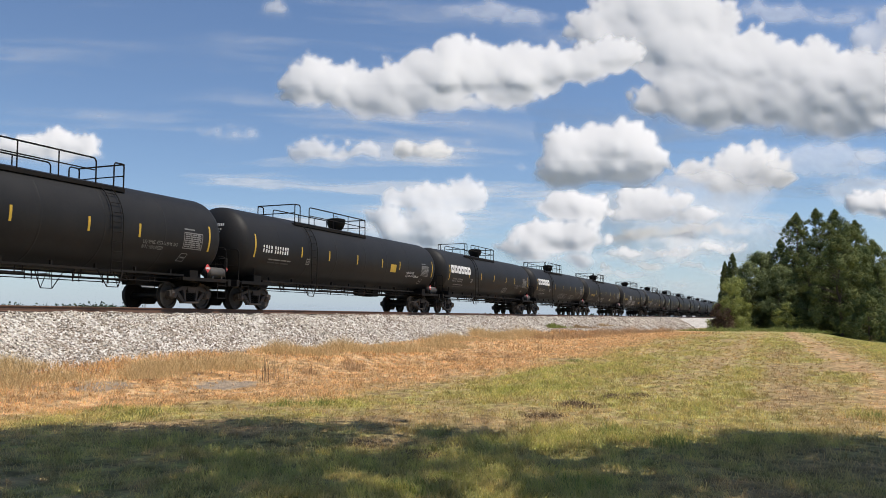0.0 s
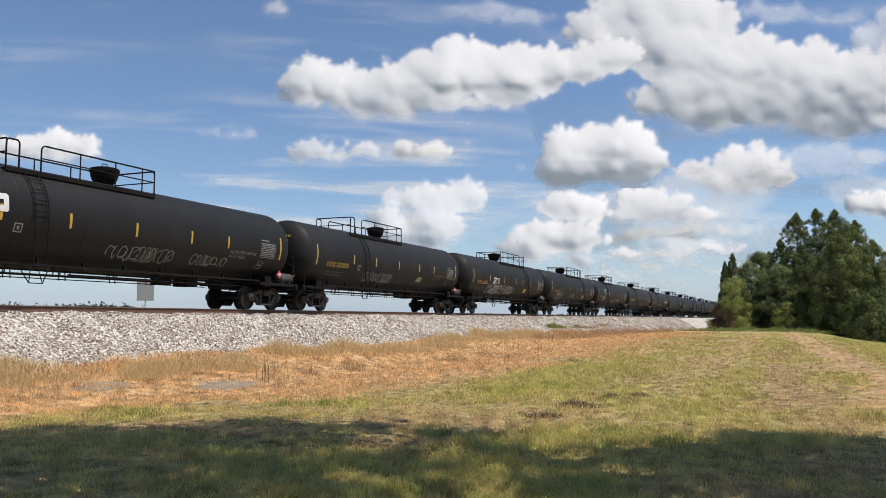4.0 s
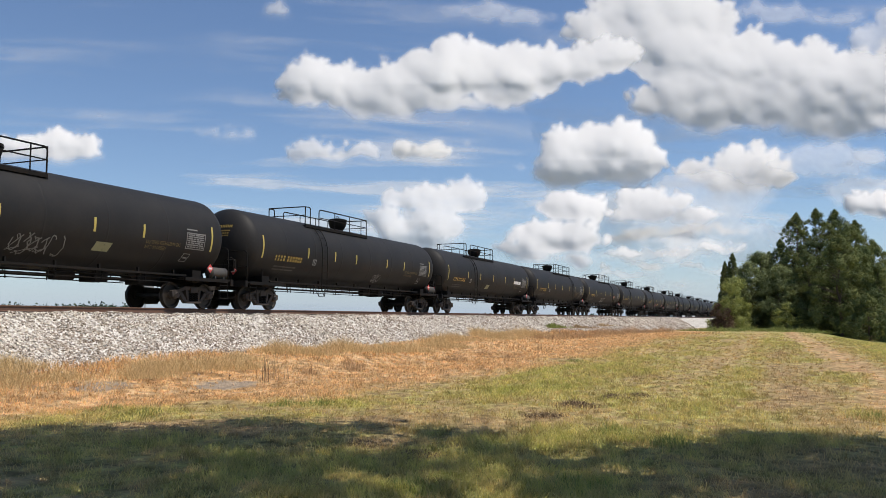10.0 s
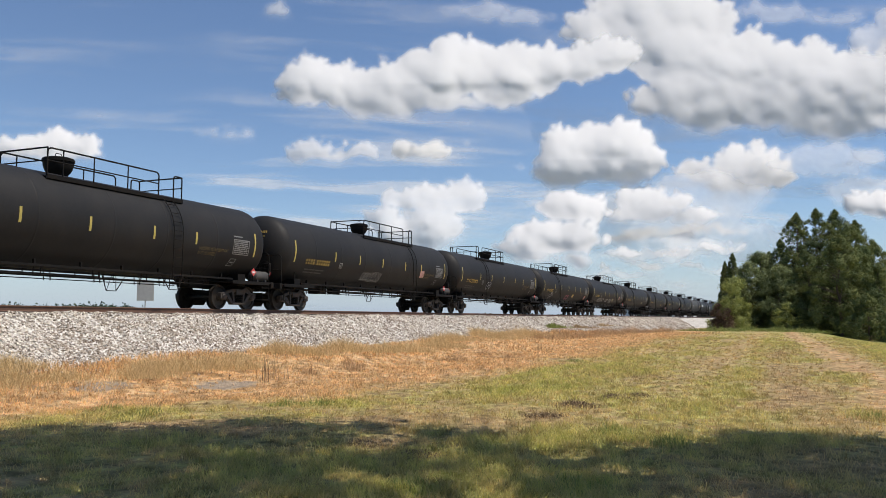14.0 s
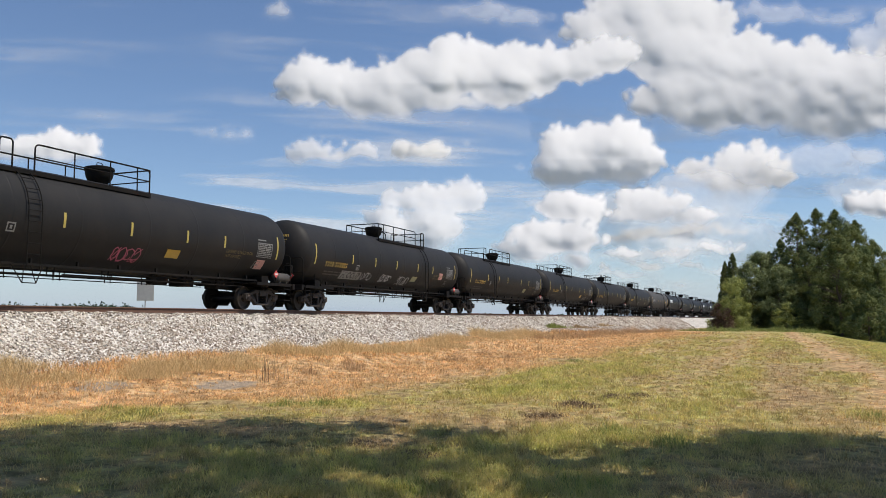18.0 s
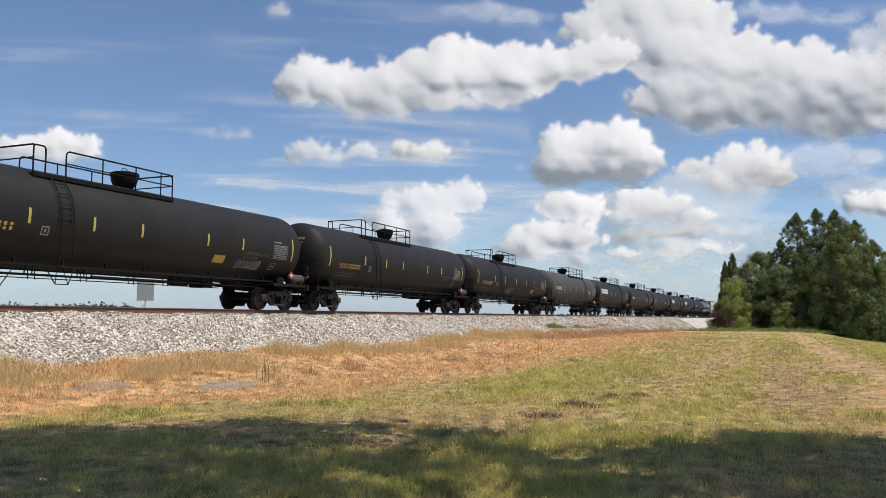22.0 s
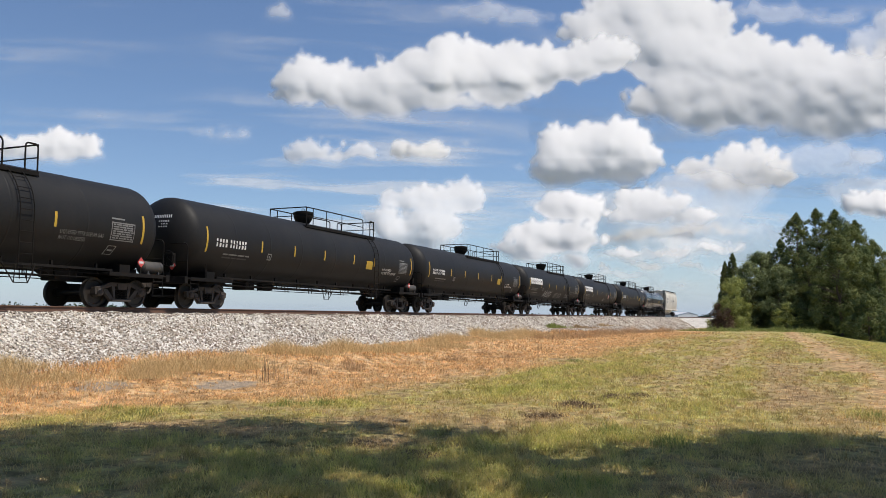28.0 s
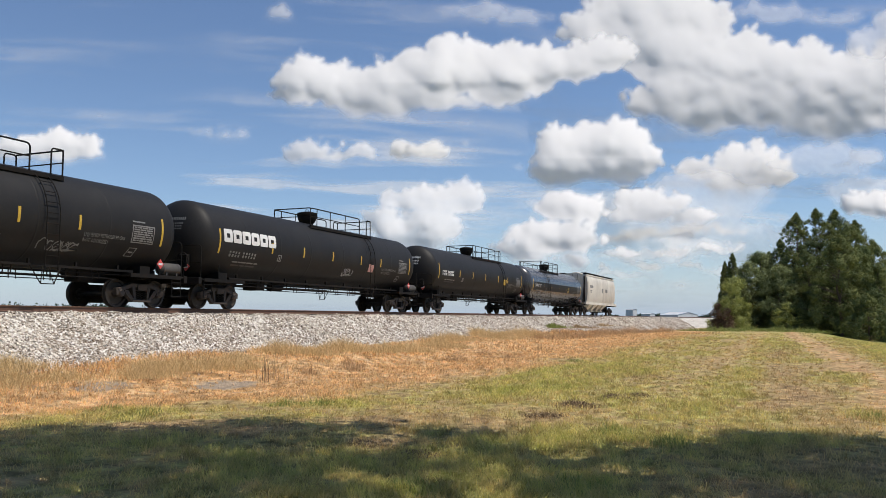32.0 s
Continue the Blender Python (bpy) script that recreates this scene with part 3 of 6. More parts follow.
def underpipe_mesh(side, flip):
    """Low brake rail on hangers along one side between the bogies."""
    bm = bmesh.new()
    tube(bm, [(-6.6, side * 1.02, 0.90), (6.6, side * 1.02, 0.90)], 0.017, 5)
    tube(bm, [(-6.9, side * 1.05, 1.03), (6.9, side * 1.05, 1.03)], 0.016, 5)
    for x in (-5.9, -4.6, -2.7, -0.6, 1.6, 3.4, 5.3):
        for d in (-0.13, 0.13):
            tube(bm, [(flip * x + d, side * 1.05, 1.22), (flip * x + d, side * 1.02, 0.86)], 0.02, 5)
    return finish("brake_rail", bm, M_FRAME, 30)


def side_sill_mesh(side):
    bm = bmesh.new()
    box(bm, -7.4, 7.4, side * 1.00, side * 1.12, 1.13, 1.20)
    for i in range(9):
        x = -6.8 + 1.7 * i
        prism(bm, [(x - 0.03, 1.15), (x + 0.03, 1.15), (x + 0.03, 1.34), (x - 0.03, 1.34)], side * 0.98, side * 1.06)
    return finish("side_sill", bm, M_FRAME, 30)


def underbody_mesh(flip):
    bm = bmesh.new()
    tube(bm, [(-6.2, 0.25, 0.95), (6.2, 0.25, 0.95)], 0.025)
    tube(bm, [(flip * -1.5, -0.2, 0.98), (flip * 5.8, -0.2, 0.98)], 0.03)
    box(bm, flip * 3.9, flip * 4.5, -0.35, 0.35, 0.82, 1.2, 0.03)
    revolve(bm, [(flip * 2.4, 0.05), (flip * 2.4, 0.16), (flip * 3.2, 0.16), (flip * 3.2, 0.05)], "x", 16, (0, -0.1, 0.98))
    box(bm, flip * 2.3, flip * 3.3, -0.3, 0.1, 1.12, 1.2)
    for x in (-5.2, -1.0, 1.0, 5.2):
        tube(bm, [(x, 0.25, 0.95), (x, 0.25, 1.3)], 0.02)
    return finish("brake_rigging", bm, M_FRAME, 30)


def reservoir_mesh(sx):
    bm = bmesh.new()
    revolve(bm, [(sx * 8.55, 0.03), (sx * 8.57, 0.12), (sx * 8.66, 0.21), (sx * 9.5, 0.21), (sx * 9.6, 0.12), (sx * 9.62, 0.03)], "x", 20, (0, -1.12, 1.33))
    for x in (8.8, 9.3):
        box(bm, sx * x - 0.03, sx * x + 0.03, -1.3, -0.94, 1.06, 1.2)
    return finish("air_reservoir", bm, M_RESERVOIR, 35)


def brake_wheel_mesh(sx):
    bm = bmesh.new()
    c = Vector((sx * 9.66, -0.75, 1.75))
    tube(bm, [c + Vector((0, 0.27 * math.cos(a), 0.27 * math.sin(a))) for a in (2 * math.pi * i / 20 for i in range(21))], 0.018, 5, False)
    for a in range(0, 360, 72):
        tube(bm, [c, c + Vector((0, 0.27 * math.cos(radians(a)), 0.27 * math.sin(radians(a))))], 0.012, 4)
    box(bm, sx * 9.52 - 0.1, sx * 9.52 + 0.1, -0.92, -0.58, 1.5, 1.95, 0.02)
    tube(bm, [(sx * 9.55, -0.75, 1.55), (sx * 9.55, -0.75, 1.04)], 0.025)
    return finish("brake_wheel", bm, M_FRAME, 30)


def placard_mesh():
    bm = bmesh.new()
    d = 0.165
    prism(bm, [(0, -d), (d, 0), (0, d), (-d, 0)], -0.008, 0.008)
    return finish("placard", bm, M_RED, 0)


def placard_band_mesh():
    bm = bmesh.new()
    box(bm, -0.10, 0.10, -0.014, -0.010, -0.035, 0.035)
    return finish("band", bm, M_WHITE, 0)


STRIPES = {1: (-5.0, -2.65, 0.05, 2.75, 4.85), -1: (-5.0, -2.6, -0.1, 2.66, 4.8), 0: (-5.1, -1.9, 0.9, 2.7, 4.9), 2: (-5.0, -2.65, -0.6, 2.75, 4.85)}


def stripe_mesh(tall, mat):
    bm = bmesh.new()
    patch(bm, -0.045, 0.045, 2.06 if tall else 2.28, 2.98 if tall else 2.72)
    return finish("stripe", bm, mat, 60)


SHARED = {}


def shared(key, make):
    if key not in SHARED:
        SHARED[key] = make()
    return SHARED[key]


def tank_car(label, turned=False, paint="black", spacing=1, longer=0.0):
    """A pressure tank car: local +x points to the train's rear, -y to the camera. turned: platform towards the rear."""
    f = -1 if turned else 1

    def at_x(v):
        return 0.5 * longer + f * v
    car = new("tank_car")
    tagged(car, label, "tank car", "cars of the train")
    mats = {"black": M_TANK, "new": M_TANK_NEW, "grey": M_TANK_GREY, "gloss": M_TANK_GLOSS}
    part("tank", shared(("tank", paint, longer), lambda: tank_mesh(mats[paint], longer)), None, car)
    for s in (-1, 1):
        bogie(car, 7.86 + longer if s > 0 else -7.86)
        turn = pose(longer, 0, 0) if s > 0 else pose(0, 0, 0, 0, 0, 180)
        sill = part("stub_sill", shared("sill", sill_mesh), None, car, "", turn)
        part("coupler", shared("coupler", coupler_mesh), None, sill, "dusty knuckle coupler", pose(9.93, 0, 0.88))
        part("end_deck", shared("deck", deck_mesh), None, car, "", turn)
        part("end_handrail", shared("endrail", end_rail_mesh), None, car, "", turn)
        for y in (-1.47, 1.47):
            part("corner_step", shared("step", step_mesh), None, car, "", turn @ pose(0, y, 0))
        part("side_sill", shared(("sidesill", s), lambda: side_sill_mesh(s)), None, car)
        part("brake_rail", shared(("pipe", s, f), lambda: underpipe_mesh(s, f)), None, car)
        part("ladder", shared(("ladder", s, f, longer), lambda: ladder_mesh(at_x(-3.75 - 0.95 * longer), s)), None, car)
        p = part("placard", shared("placard", placard_mesh), None, car, "red and white hazard placard", pose(8.35 + longer, -1.40, 1.46) if s > 0 else pose(-9.55, -0.85, 1.5, 0, 0, -90))
        part("band", shared("band", placard_band_mesh), None, p)
    part("brake_rigging", shared(("rig", f), lambda: underbody_mesh(f)), None, car)
    part("air_reservoir", shared(("res", 1), lambda: reservoir_mesh(1)), None, car, "dusty grey air reservoir", pose(longer, 0, 0))
    part("brake_wheel", shared(("bw", -1), lambda: brake_wheel_mesh(-1)), None, car)
    x0, x1 = sorted((at_x(-4.55 - 0.9 * longer), at_x(1.35)))
    part("platform", shared(("plat", f, longer), lambda: platform_mesh(x0, x1)), None, car, "black grated walkway platform")
    bon = part("manway_bonnet", shared("bonnet", bonnet_mesh), None, car, "round black manway bonnet", pose(at_x(0.05), 0, 0))
    part("lid", shared("lid", bonnet_lid_mesh), None, bon)
    z, top = 3.84, 4.66

    def rail(key, pts, r=0.026):
        part("handrail", shared(("hr", f, longer, key), lambda: finish("handrail", tube(bmesh.new(), pts, r), M_FRAME, 40)), None, car)

    def post(key, pts):
        part("railing_post", shared(("post", f, longer, key), lambda: finish("railing_post", tube(bmesh.new(), pts, 0.022), M_FRAME, 40)), None, car)
    for s in (-1, 1):
        y = s * 0.97
        rail(("long", s), arch((at_x(-3.35 - 0.9 * longer), y, z), (at_x(1.33), y, z), top, 0.14))
        rail(("low", s), [(at_x(-3.35 - 0.9 * longer), y, 4.28), (at_x(1.33), y, 4.28)], 0.02)
        rail(("short", s), arch((at_x(-4.53 - 0.9 * longer), y, z), (at_x(-4.1 - 0.9 * longer), y, z), top, 0.10))
        for i, x in enumerate((-1.9, -0.45, 0.75)):
            post((i, s), [(at_x(x), y, z), (at_x(x), y, top)])
    for i, x in enumerate((-4.53 - 0.9 * longer, 1.33)):
        rail(("end", i), [(at_x(x), -0.97, top), (at_x(x), 0.97, top)])
        rail(("endlow", i), [(at_x(x), -0.97, 4.28), (at_x(x), 0.97, 4.28)], 0.02)
        for s in (-1, 1):
            post(("end", i, s), [(at_x(x), s * 0.97, z), (at_x(x), s * 0.97, top)])
    tape = M_YELLOW_PALE if paint == "black" else M_YELLOW
    for x in STRIPES[spacing]:
        part("stripe", shared(("short", tape.name), lambda: stripe_mesh(False, tape)), None, car, "yellow reflective stripe", pose(x, 0, 0))
    for x in (-8.42, 8.33 + longer * 1.2):
        part("stripe", shared(("tall", tape.name), lambda: stripe_mesh(True, tape)), None, car, "long yellow reflective stripe", pose(x, 0, 0))
    return car


# ---- the train ----
# centre of each car along the line at 16 s, whether its platform points rearwards, its paint
CARS = []
ANCHORS = ([-1, 0, 1, 3, 5, 6, 7, 8, 9, 10, 11, 12, 13, 14, 15, 16, 17, 20, 21, 22, 23, 24, 25, 26],
           [-208.6, -189.0, -168.5, -129.1, -88.9, -69.2, -49.2, -29.4, -9.6, 10.1, 29.9, 49.6, 69.4, 89.1, 109.05, 129.0, 148.9, 208.95, 229.25, 249.9, 269.75, 290.8, 310.9, 331.0])
TURNED = {-1, 4, 5, 9, 10, 13, 18, 19, 20, 21, 22, 23, 24}


LONGER = 0.8          # by how much three of the cars reach farther back


def train():
    for k in range(-1, 26):
        paint = "grey" if k == 18 else "gloss" if k == 25 else "new" if k in (-1, 0, 1, 2, 19, 20, 21, 22, 23, 24) else "black"
        car = tank_car("black pressure tank car with a top walkway and yellow stripes", k in TURNED, paint, 0 if k in (4, 5) else 2 if k in (6, 7, 14, 15, 16) else -1 if k in TURNED else 1, LONGER if k in (0, 20, 21) else 0.0)
        CARS.append((k, car, float(np.interp(k, *ANCHORS))))


train()


# ---- trees ----
M_PINE = island("pine needles", [(0.0, (0.062, 0.092, 0.036)), (0.5, (0.082, 0.116, 0.043)), (1.0, (0.11, 0.145, 0.053))], 0.8, ((0.27, 0.275, 0.075), 0.55, 0.6), translucent=0.25)
M_LEAF = island("broad leaves", [(0.0, (0.10, 0.135, 0.056)), (0.5, (0.145, 0.185, 0.075)), (1.0, (0.26, 0.29, 0.14))], 0.7, ((0.30, 0.32, 0.11), 0.5, 0.6), translucent=0.35)
M_LEAF_LIGHT = island("light leaves", [(0.0, (0.21, 0.245, 0.06)), (0.5, (0.34, 0.37, 0.10)), (1.0, (0.48, 0.49, 0.17))], 0.6, translucent=0.4)
M_DEADLEAF = island("dead brown leaves", [(0.0, (0.09, 0.058, 0.038)), (0.6, (0.18, 0.115, 0.072)), (1.0, (0.30, 0.21, 0.13))], 0.8, translucent=0.25)
M_BARK = worn("bark", (0.07, 0.05, 0.035), (0.13, 0.095, 0.07), 5.0, 0.95, relief=0.6)


def leaf_cloud(rng, centres, radii, per, size, long=1.6, droop=0.3, flat=0.75):
    """Leaf quads scattered in soft clumps."""
    c = np.repeat(centres, per, 0)
    r = np.repeat(radii, per)
    d = rng.normal(size=(len(c), 3))
    d /= np.linalg.norm(d, axis=1)[:, None]
    p = c + d * (r * np.minimum(np.abs(rng.normal(0, 0.62, len(c))), 1.5))[:, None] * np.array([1.1, 1.1, flat])
    u = rng.normal(size=(len(c), 3)) + d * 0.8
    u[:, 2] -= droop
    u /= np.linalg.norm(u, axis=1)[:, None]
    w = np.cross(u, rng.normal(size=(len(c), 3)))
    w /= np.linalg.norm(w, axis=1)[:, None] + 1e-6
    s = size * rng.uniform(0.6, 1.3, len(c))[:, None]
    V = np.stack([p - u * s * long * 0.5, p + w * s * 0.5, p + u * s * long * 0.5, p - w * s * 0.5], 1).reshape(-1, 3)
    return V, np.arange(len(V)).reshape(-1, 4)


def foliage(rng, cents, rads, leaf, long, flat, fill):
    """Leaf quads laid round clumps, facing outwards like the skin of a tuft, with stray ones between."""
    per = np.maximum(24, (rads / leaf) ** 2 * fill).astype(int)
    c, r = np.repeat(cents, per, 0), np.repeat(rads, per)
    n = len(c)
    d = rng.normal(size=(n, 3))
    d /= np.linalg.norm(d, axis=1)[:, None]
    p = c + d * (r * np.clip(rng.normal(0.80, 0.24, n), 0.1, 1.4))[:, None] * np.array([1.05, 1.05, flat])
    out = c * np.array([1, 1, 0.0])
    out /= np.linalg.norm(out, axis=1)[:, None] + 0.4
    nrm = d + 0.35 * out + rng.normal(0, 0.28, (n, 3)) + np.array([0, 0, 0.35])
    u = np.cross(nrm, rng.normal(size=(n, 3)))
    u /= np.linalg.norm(u, axis=1)[:, None] + 1e-6
    w = np.cross(nrm, u)
    w /= np.linalg.norm(w, axis=1)[:, None] + 1e-6
    s = leaf * rng.uniform(0.6, 1.35, n)[:, None]
    V = np.stack([p - u * s * long * 0.5, p + w * s * 0.5, p + u * s * long * 0.5, p - w * s * 0.5], 1).reshape(-1, 3)
    return V, np.arange(len(V)).reshape(-1, 4)


def tree(name, label, x, y, height, width, kind, seed, base=0.0, lean=0.0, leaf=0.100, category="tree", dead=False):
    rng = np.random.default_rng(seed)
    t = new(name)
    t.location = (x, y, float(ground_z(np.array(x), np.array(y))) - 0.05)
    tagged(t, label, category)
    bm = bmesh.new()
    n, k = 9, 8
    base_r = max(0.05, height * 0.017)
    rings = []
    for i in range(n):
        u = i / (n - 1)
        r = base_r * (1 - 0.93 * u)
        cx, cy = lean * u * u + 0.012 * width * rng.normal() * (i > 0), 0.012 * width * rng.normal() * (i > 0)
        rings.append([bm.verts.new((cx + r * math.cos(2 * math.pi * q / k), cy + r * math.sin(2 * math.pi * q / k), height * 0.95 * u)) for q in range(k)])
    for a, b in zip(rings, rings[1:]):
        for q in range(k):
            bm.faces.new((a[q], a[(q + 1) % k], b[(q + 1) % k], b[q]))
    cents, rads = [], []
    tuft = {"pine": 0.080, "broad": 0.10, "bush": 0.14}[kind] * width
    count = int(2.6 * width * height / tuft ** 2 * 0.42)
    ph = rng.uniform(0, 50)
    for i in range(min(count, 560)):
        u = rng.uniform() ** (1.0 if kind != "pine" else 0.9)
        h = base + (1 - base) * u
        a = rng.uniform(0, 2 * math.pi)
        if kind == "pine":
            reach = width / 2 * max(0.0, 1 - u ** 2.1) ** 0.66 * min(1, 0.80 + u)
            rr = tuft * (1 - 0.60 * u) * rng.uniform(0.65, 1.3)
        else:
            reach = width / 2 * math.sqrt(max(0.02, 1 - max(0.0, (u - 0.42) / 0.58) ** 2 * 0.97)) * min(1, 0.72 + 0.7 * u)
            rr = tuft * rng.uniform(0.6, 1.25)
        reach *= 0.88 + 0.36 * float(value_noise(np.array(ph + 2.2 * math.cos(a) + 3), np.array(ph + 2.2 * math.sin(a) + h * height * 0.7), seed))
        d = max(0.0, reach - 0.55 * rr) * (1.0 if i % 4 else rng.uniform(0.25, 0.8))
        tip = Vector((d * math.cos(a) + lean * h * h, d * math.sin(a), height * h - 0.3 * rr))
        start = Vector((lean * (h * 0.8) ** 2, 0, max(0.1, tip.z - d * (0.35 if kind == "pine" else 0.8))))
        if i % 2 == 0:
            tube(bm, [start, (start + tip) / 2 + Vector((0, 0, 0.06 * d)), tip], max(0.012, base_r * 0.2 * (1 - 0.6 * h)), 4, False)
        cents.append((tip.x, tip.y, max(tip.z, 0.35 * rr))), rads.append(rr)
    if kind == "pine":
        for i in range(7):
            cents.append((lean + 0.05 * rng.normal(), 0.05 * rng.normal(), height * (0.93 + 0.013 * i))), rads.append(0.05 * width * (1 - 0.11 * i))
            a = rng.uniform(0, 2 * math.pi)
            cents.append((lean + 0.06 * width * math.cos(a), 0.06 * width * math.sin(a), height * (0.88 + 0.014 * i))), rads.append(0.034 * width)
    part("trunk", bm, M_BARK, t, "brown trunk with limbs")
    V, F = foliage(rng, np.array(cents), np.array(rads), leaf * (0.78 if kind == "pine" else 1.0), 2.9 if kind == "pine" else 1.6, 1.1 if kind == "pine" else 0.85, 4.1 if kind == "pine" else 4.5)
    mat = {"pine": M_PINE, "broad": M_LEAF, "bush": M_LEAF_LIGHT}[kind] if not dead else M_DEADLEAF
    part("crown", arrays("crown", V, F, mat), None, t)
    return t


def grove():
    P = "dark green pine with a dense ragged crown in the grove"
    B = "broad-leaved green tree in the grove"
    for i, (x, y, h, w) in enumerate(((97.2, -1.0, 12.6, 6.0), (99.1, -3.0, 13.4, 7.6), (101.0, -5.0, 13.7, 7.8), (101.9, -7.0, 12.8, 7.4), (104.0, -8.9, 10.8, 7.0), (104.8, -10.6, 9.2, 6.6), (98.9, 0.7, 9.9, 5.2), (99.6, 1.9, 8.6, 4.6), (90.3, -4.7, 10.0, 9.8), (89.8, -8.0, 7.5, 7.0), (91.5, -1.9, 7.9, 5.6), (96.0, -5.8, 11.6, 8.4), (105.5, 6.1, 9.0, 2.6), (105.2, 7.0, 8.0, 2.0), (84.9, -6.6, 4.3, 5.2))):
        tree("pine_tree", P, x, y, h, w, "pine", 10 + i, 0.03)
    for i, (x, y, h, w) in enumerate(((96.0, 2.7, 8.4, 5.0), (93.6, 1.0, 7.0, 5.0), (93.5, 4.0, 7.1, 4.6), (91.1, -0.3, 5.0, 4.2), (95.0, 5.2, 5.6, 3.8))):
        tree("broadleaf_tree", B, x, y, h, w, "broad", 30 + i, 0.03)
    for i, (x, y, h, w) in enumerate(((90.8, 5.2, 5.6, 3.9), (88.8, 0.3, 2.7, 2.8), (84.6, -8.4, 1.6, 2.4), (95, 7.6, 1.3, 2.4))):
        tree("bush", "light green bush in front of the grove", x, y, h, w, "bush", 50 + i, 0.02, category="bush")
    tree("bush", "dead brown bush at the edge of the grove", 89.6, 6.7, 2.8, 1.6, "bush", 70, 0.02, category="bush", dead=True)
    tree("bush", "dead brown bush at the edge of the grove", 89.0, 5.8, 2.3, 1.7, "bush", 71, 0.02, category="bush", dead=True)


grove()


# ---- clouds ----
def cloud_material():
    m, nt, b = material("sunlit cloud with faint glow", 1.0, 0, 0.0)
    b.inputs["Base Color"].default_value = (0.865, 0.845, 0.815, 1)
    at = nt.nodes.new("ShaderNodeAttribute")
    at.attribute_name = "cover"
    wisp = noise_node(nt, 0.008, 4.0, 0.5)
    fac = maths(nt, "ADD", at.outputs["Fac"], maths(nt, "MULTIPLY", maths(nt, "SUBTRACT", wisp, 0.5), maths(nt, "MULTIPLY", maths(nt, "MULTIPLY", maths(nt, "SUBTRACT", 1.0, at.outputs["Fac"]), at.outputs["Fac"]), 2.0)), True)
    tr = nt.nodes.new("ShaderNodeBsdfTransparent")
    thin = nt.nodes.new("ShaderNodeBsdfTranslucent")
    thin.inputs["Color"].default_value = (0.865, 0.845, 0.815, 1)
    body = nt.nodes.new("ShaderNodeMixShader")
    body.inputs[0].default_value = 0.27
    nt.links.new(b.outputs[0], body.inputs[1])
    nt.links.new(thin.outputs[0], body.inputs[2])
    # faint glow added in place of light scattered many times through the cloud
    b.inputs["Emission Color"].default_value = (1.0, 0.965, 0.91, 1)
    b.inputs["Emission Strength"].default_value = 0.08
    ms = nt.nodes.new("ShaderNodeMixShader")
    nt.links.new(fac, ms.inputs[0])
    nt.links.new(tr.outputs[0], ms.inputs[1])
    nt.links.new(body.outputs[0], ms.inputs[2])
    nt.links.new(ms.outputs[0], nt.nodes["Material Output"].inputs["Surface"])
    return m


M_CLOUD = cloud_material()
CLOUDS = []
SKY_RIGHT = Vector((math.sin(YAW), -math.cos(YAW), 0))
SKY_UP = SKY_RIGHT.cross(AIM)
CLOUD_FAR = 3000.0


def blurred(a, k, passes=3):
    """The field smoothed over k cells to each side."""
    for _ in range(passes):
        for axis in (0, 1):
            pads = [(0, 0), (0, 0)]
            pads[axis] = (k + 1, k)
            c = np.cumsum(np.pad(a, pads, mode="edge"), axis)
            n = a.shape[axis]
            hi = np.take(c, np.arange(2 * k + 1, 2 * k + 1 + n), axis)
            a = (hi - np.take(c, np.arange(n), axis)) / (2 * k + 1)
    return a


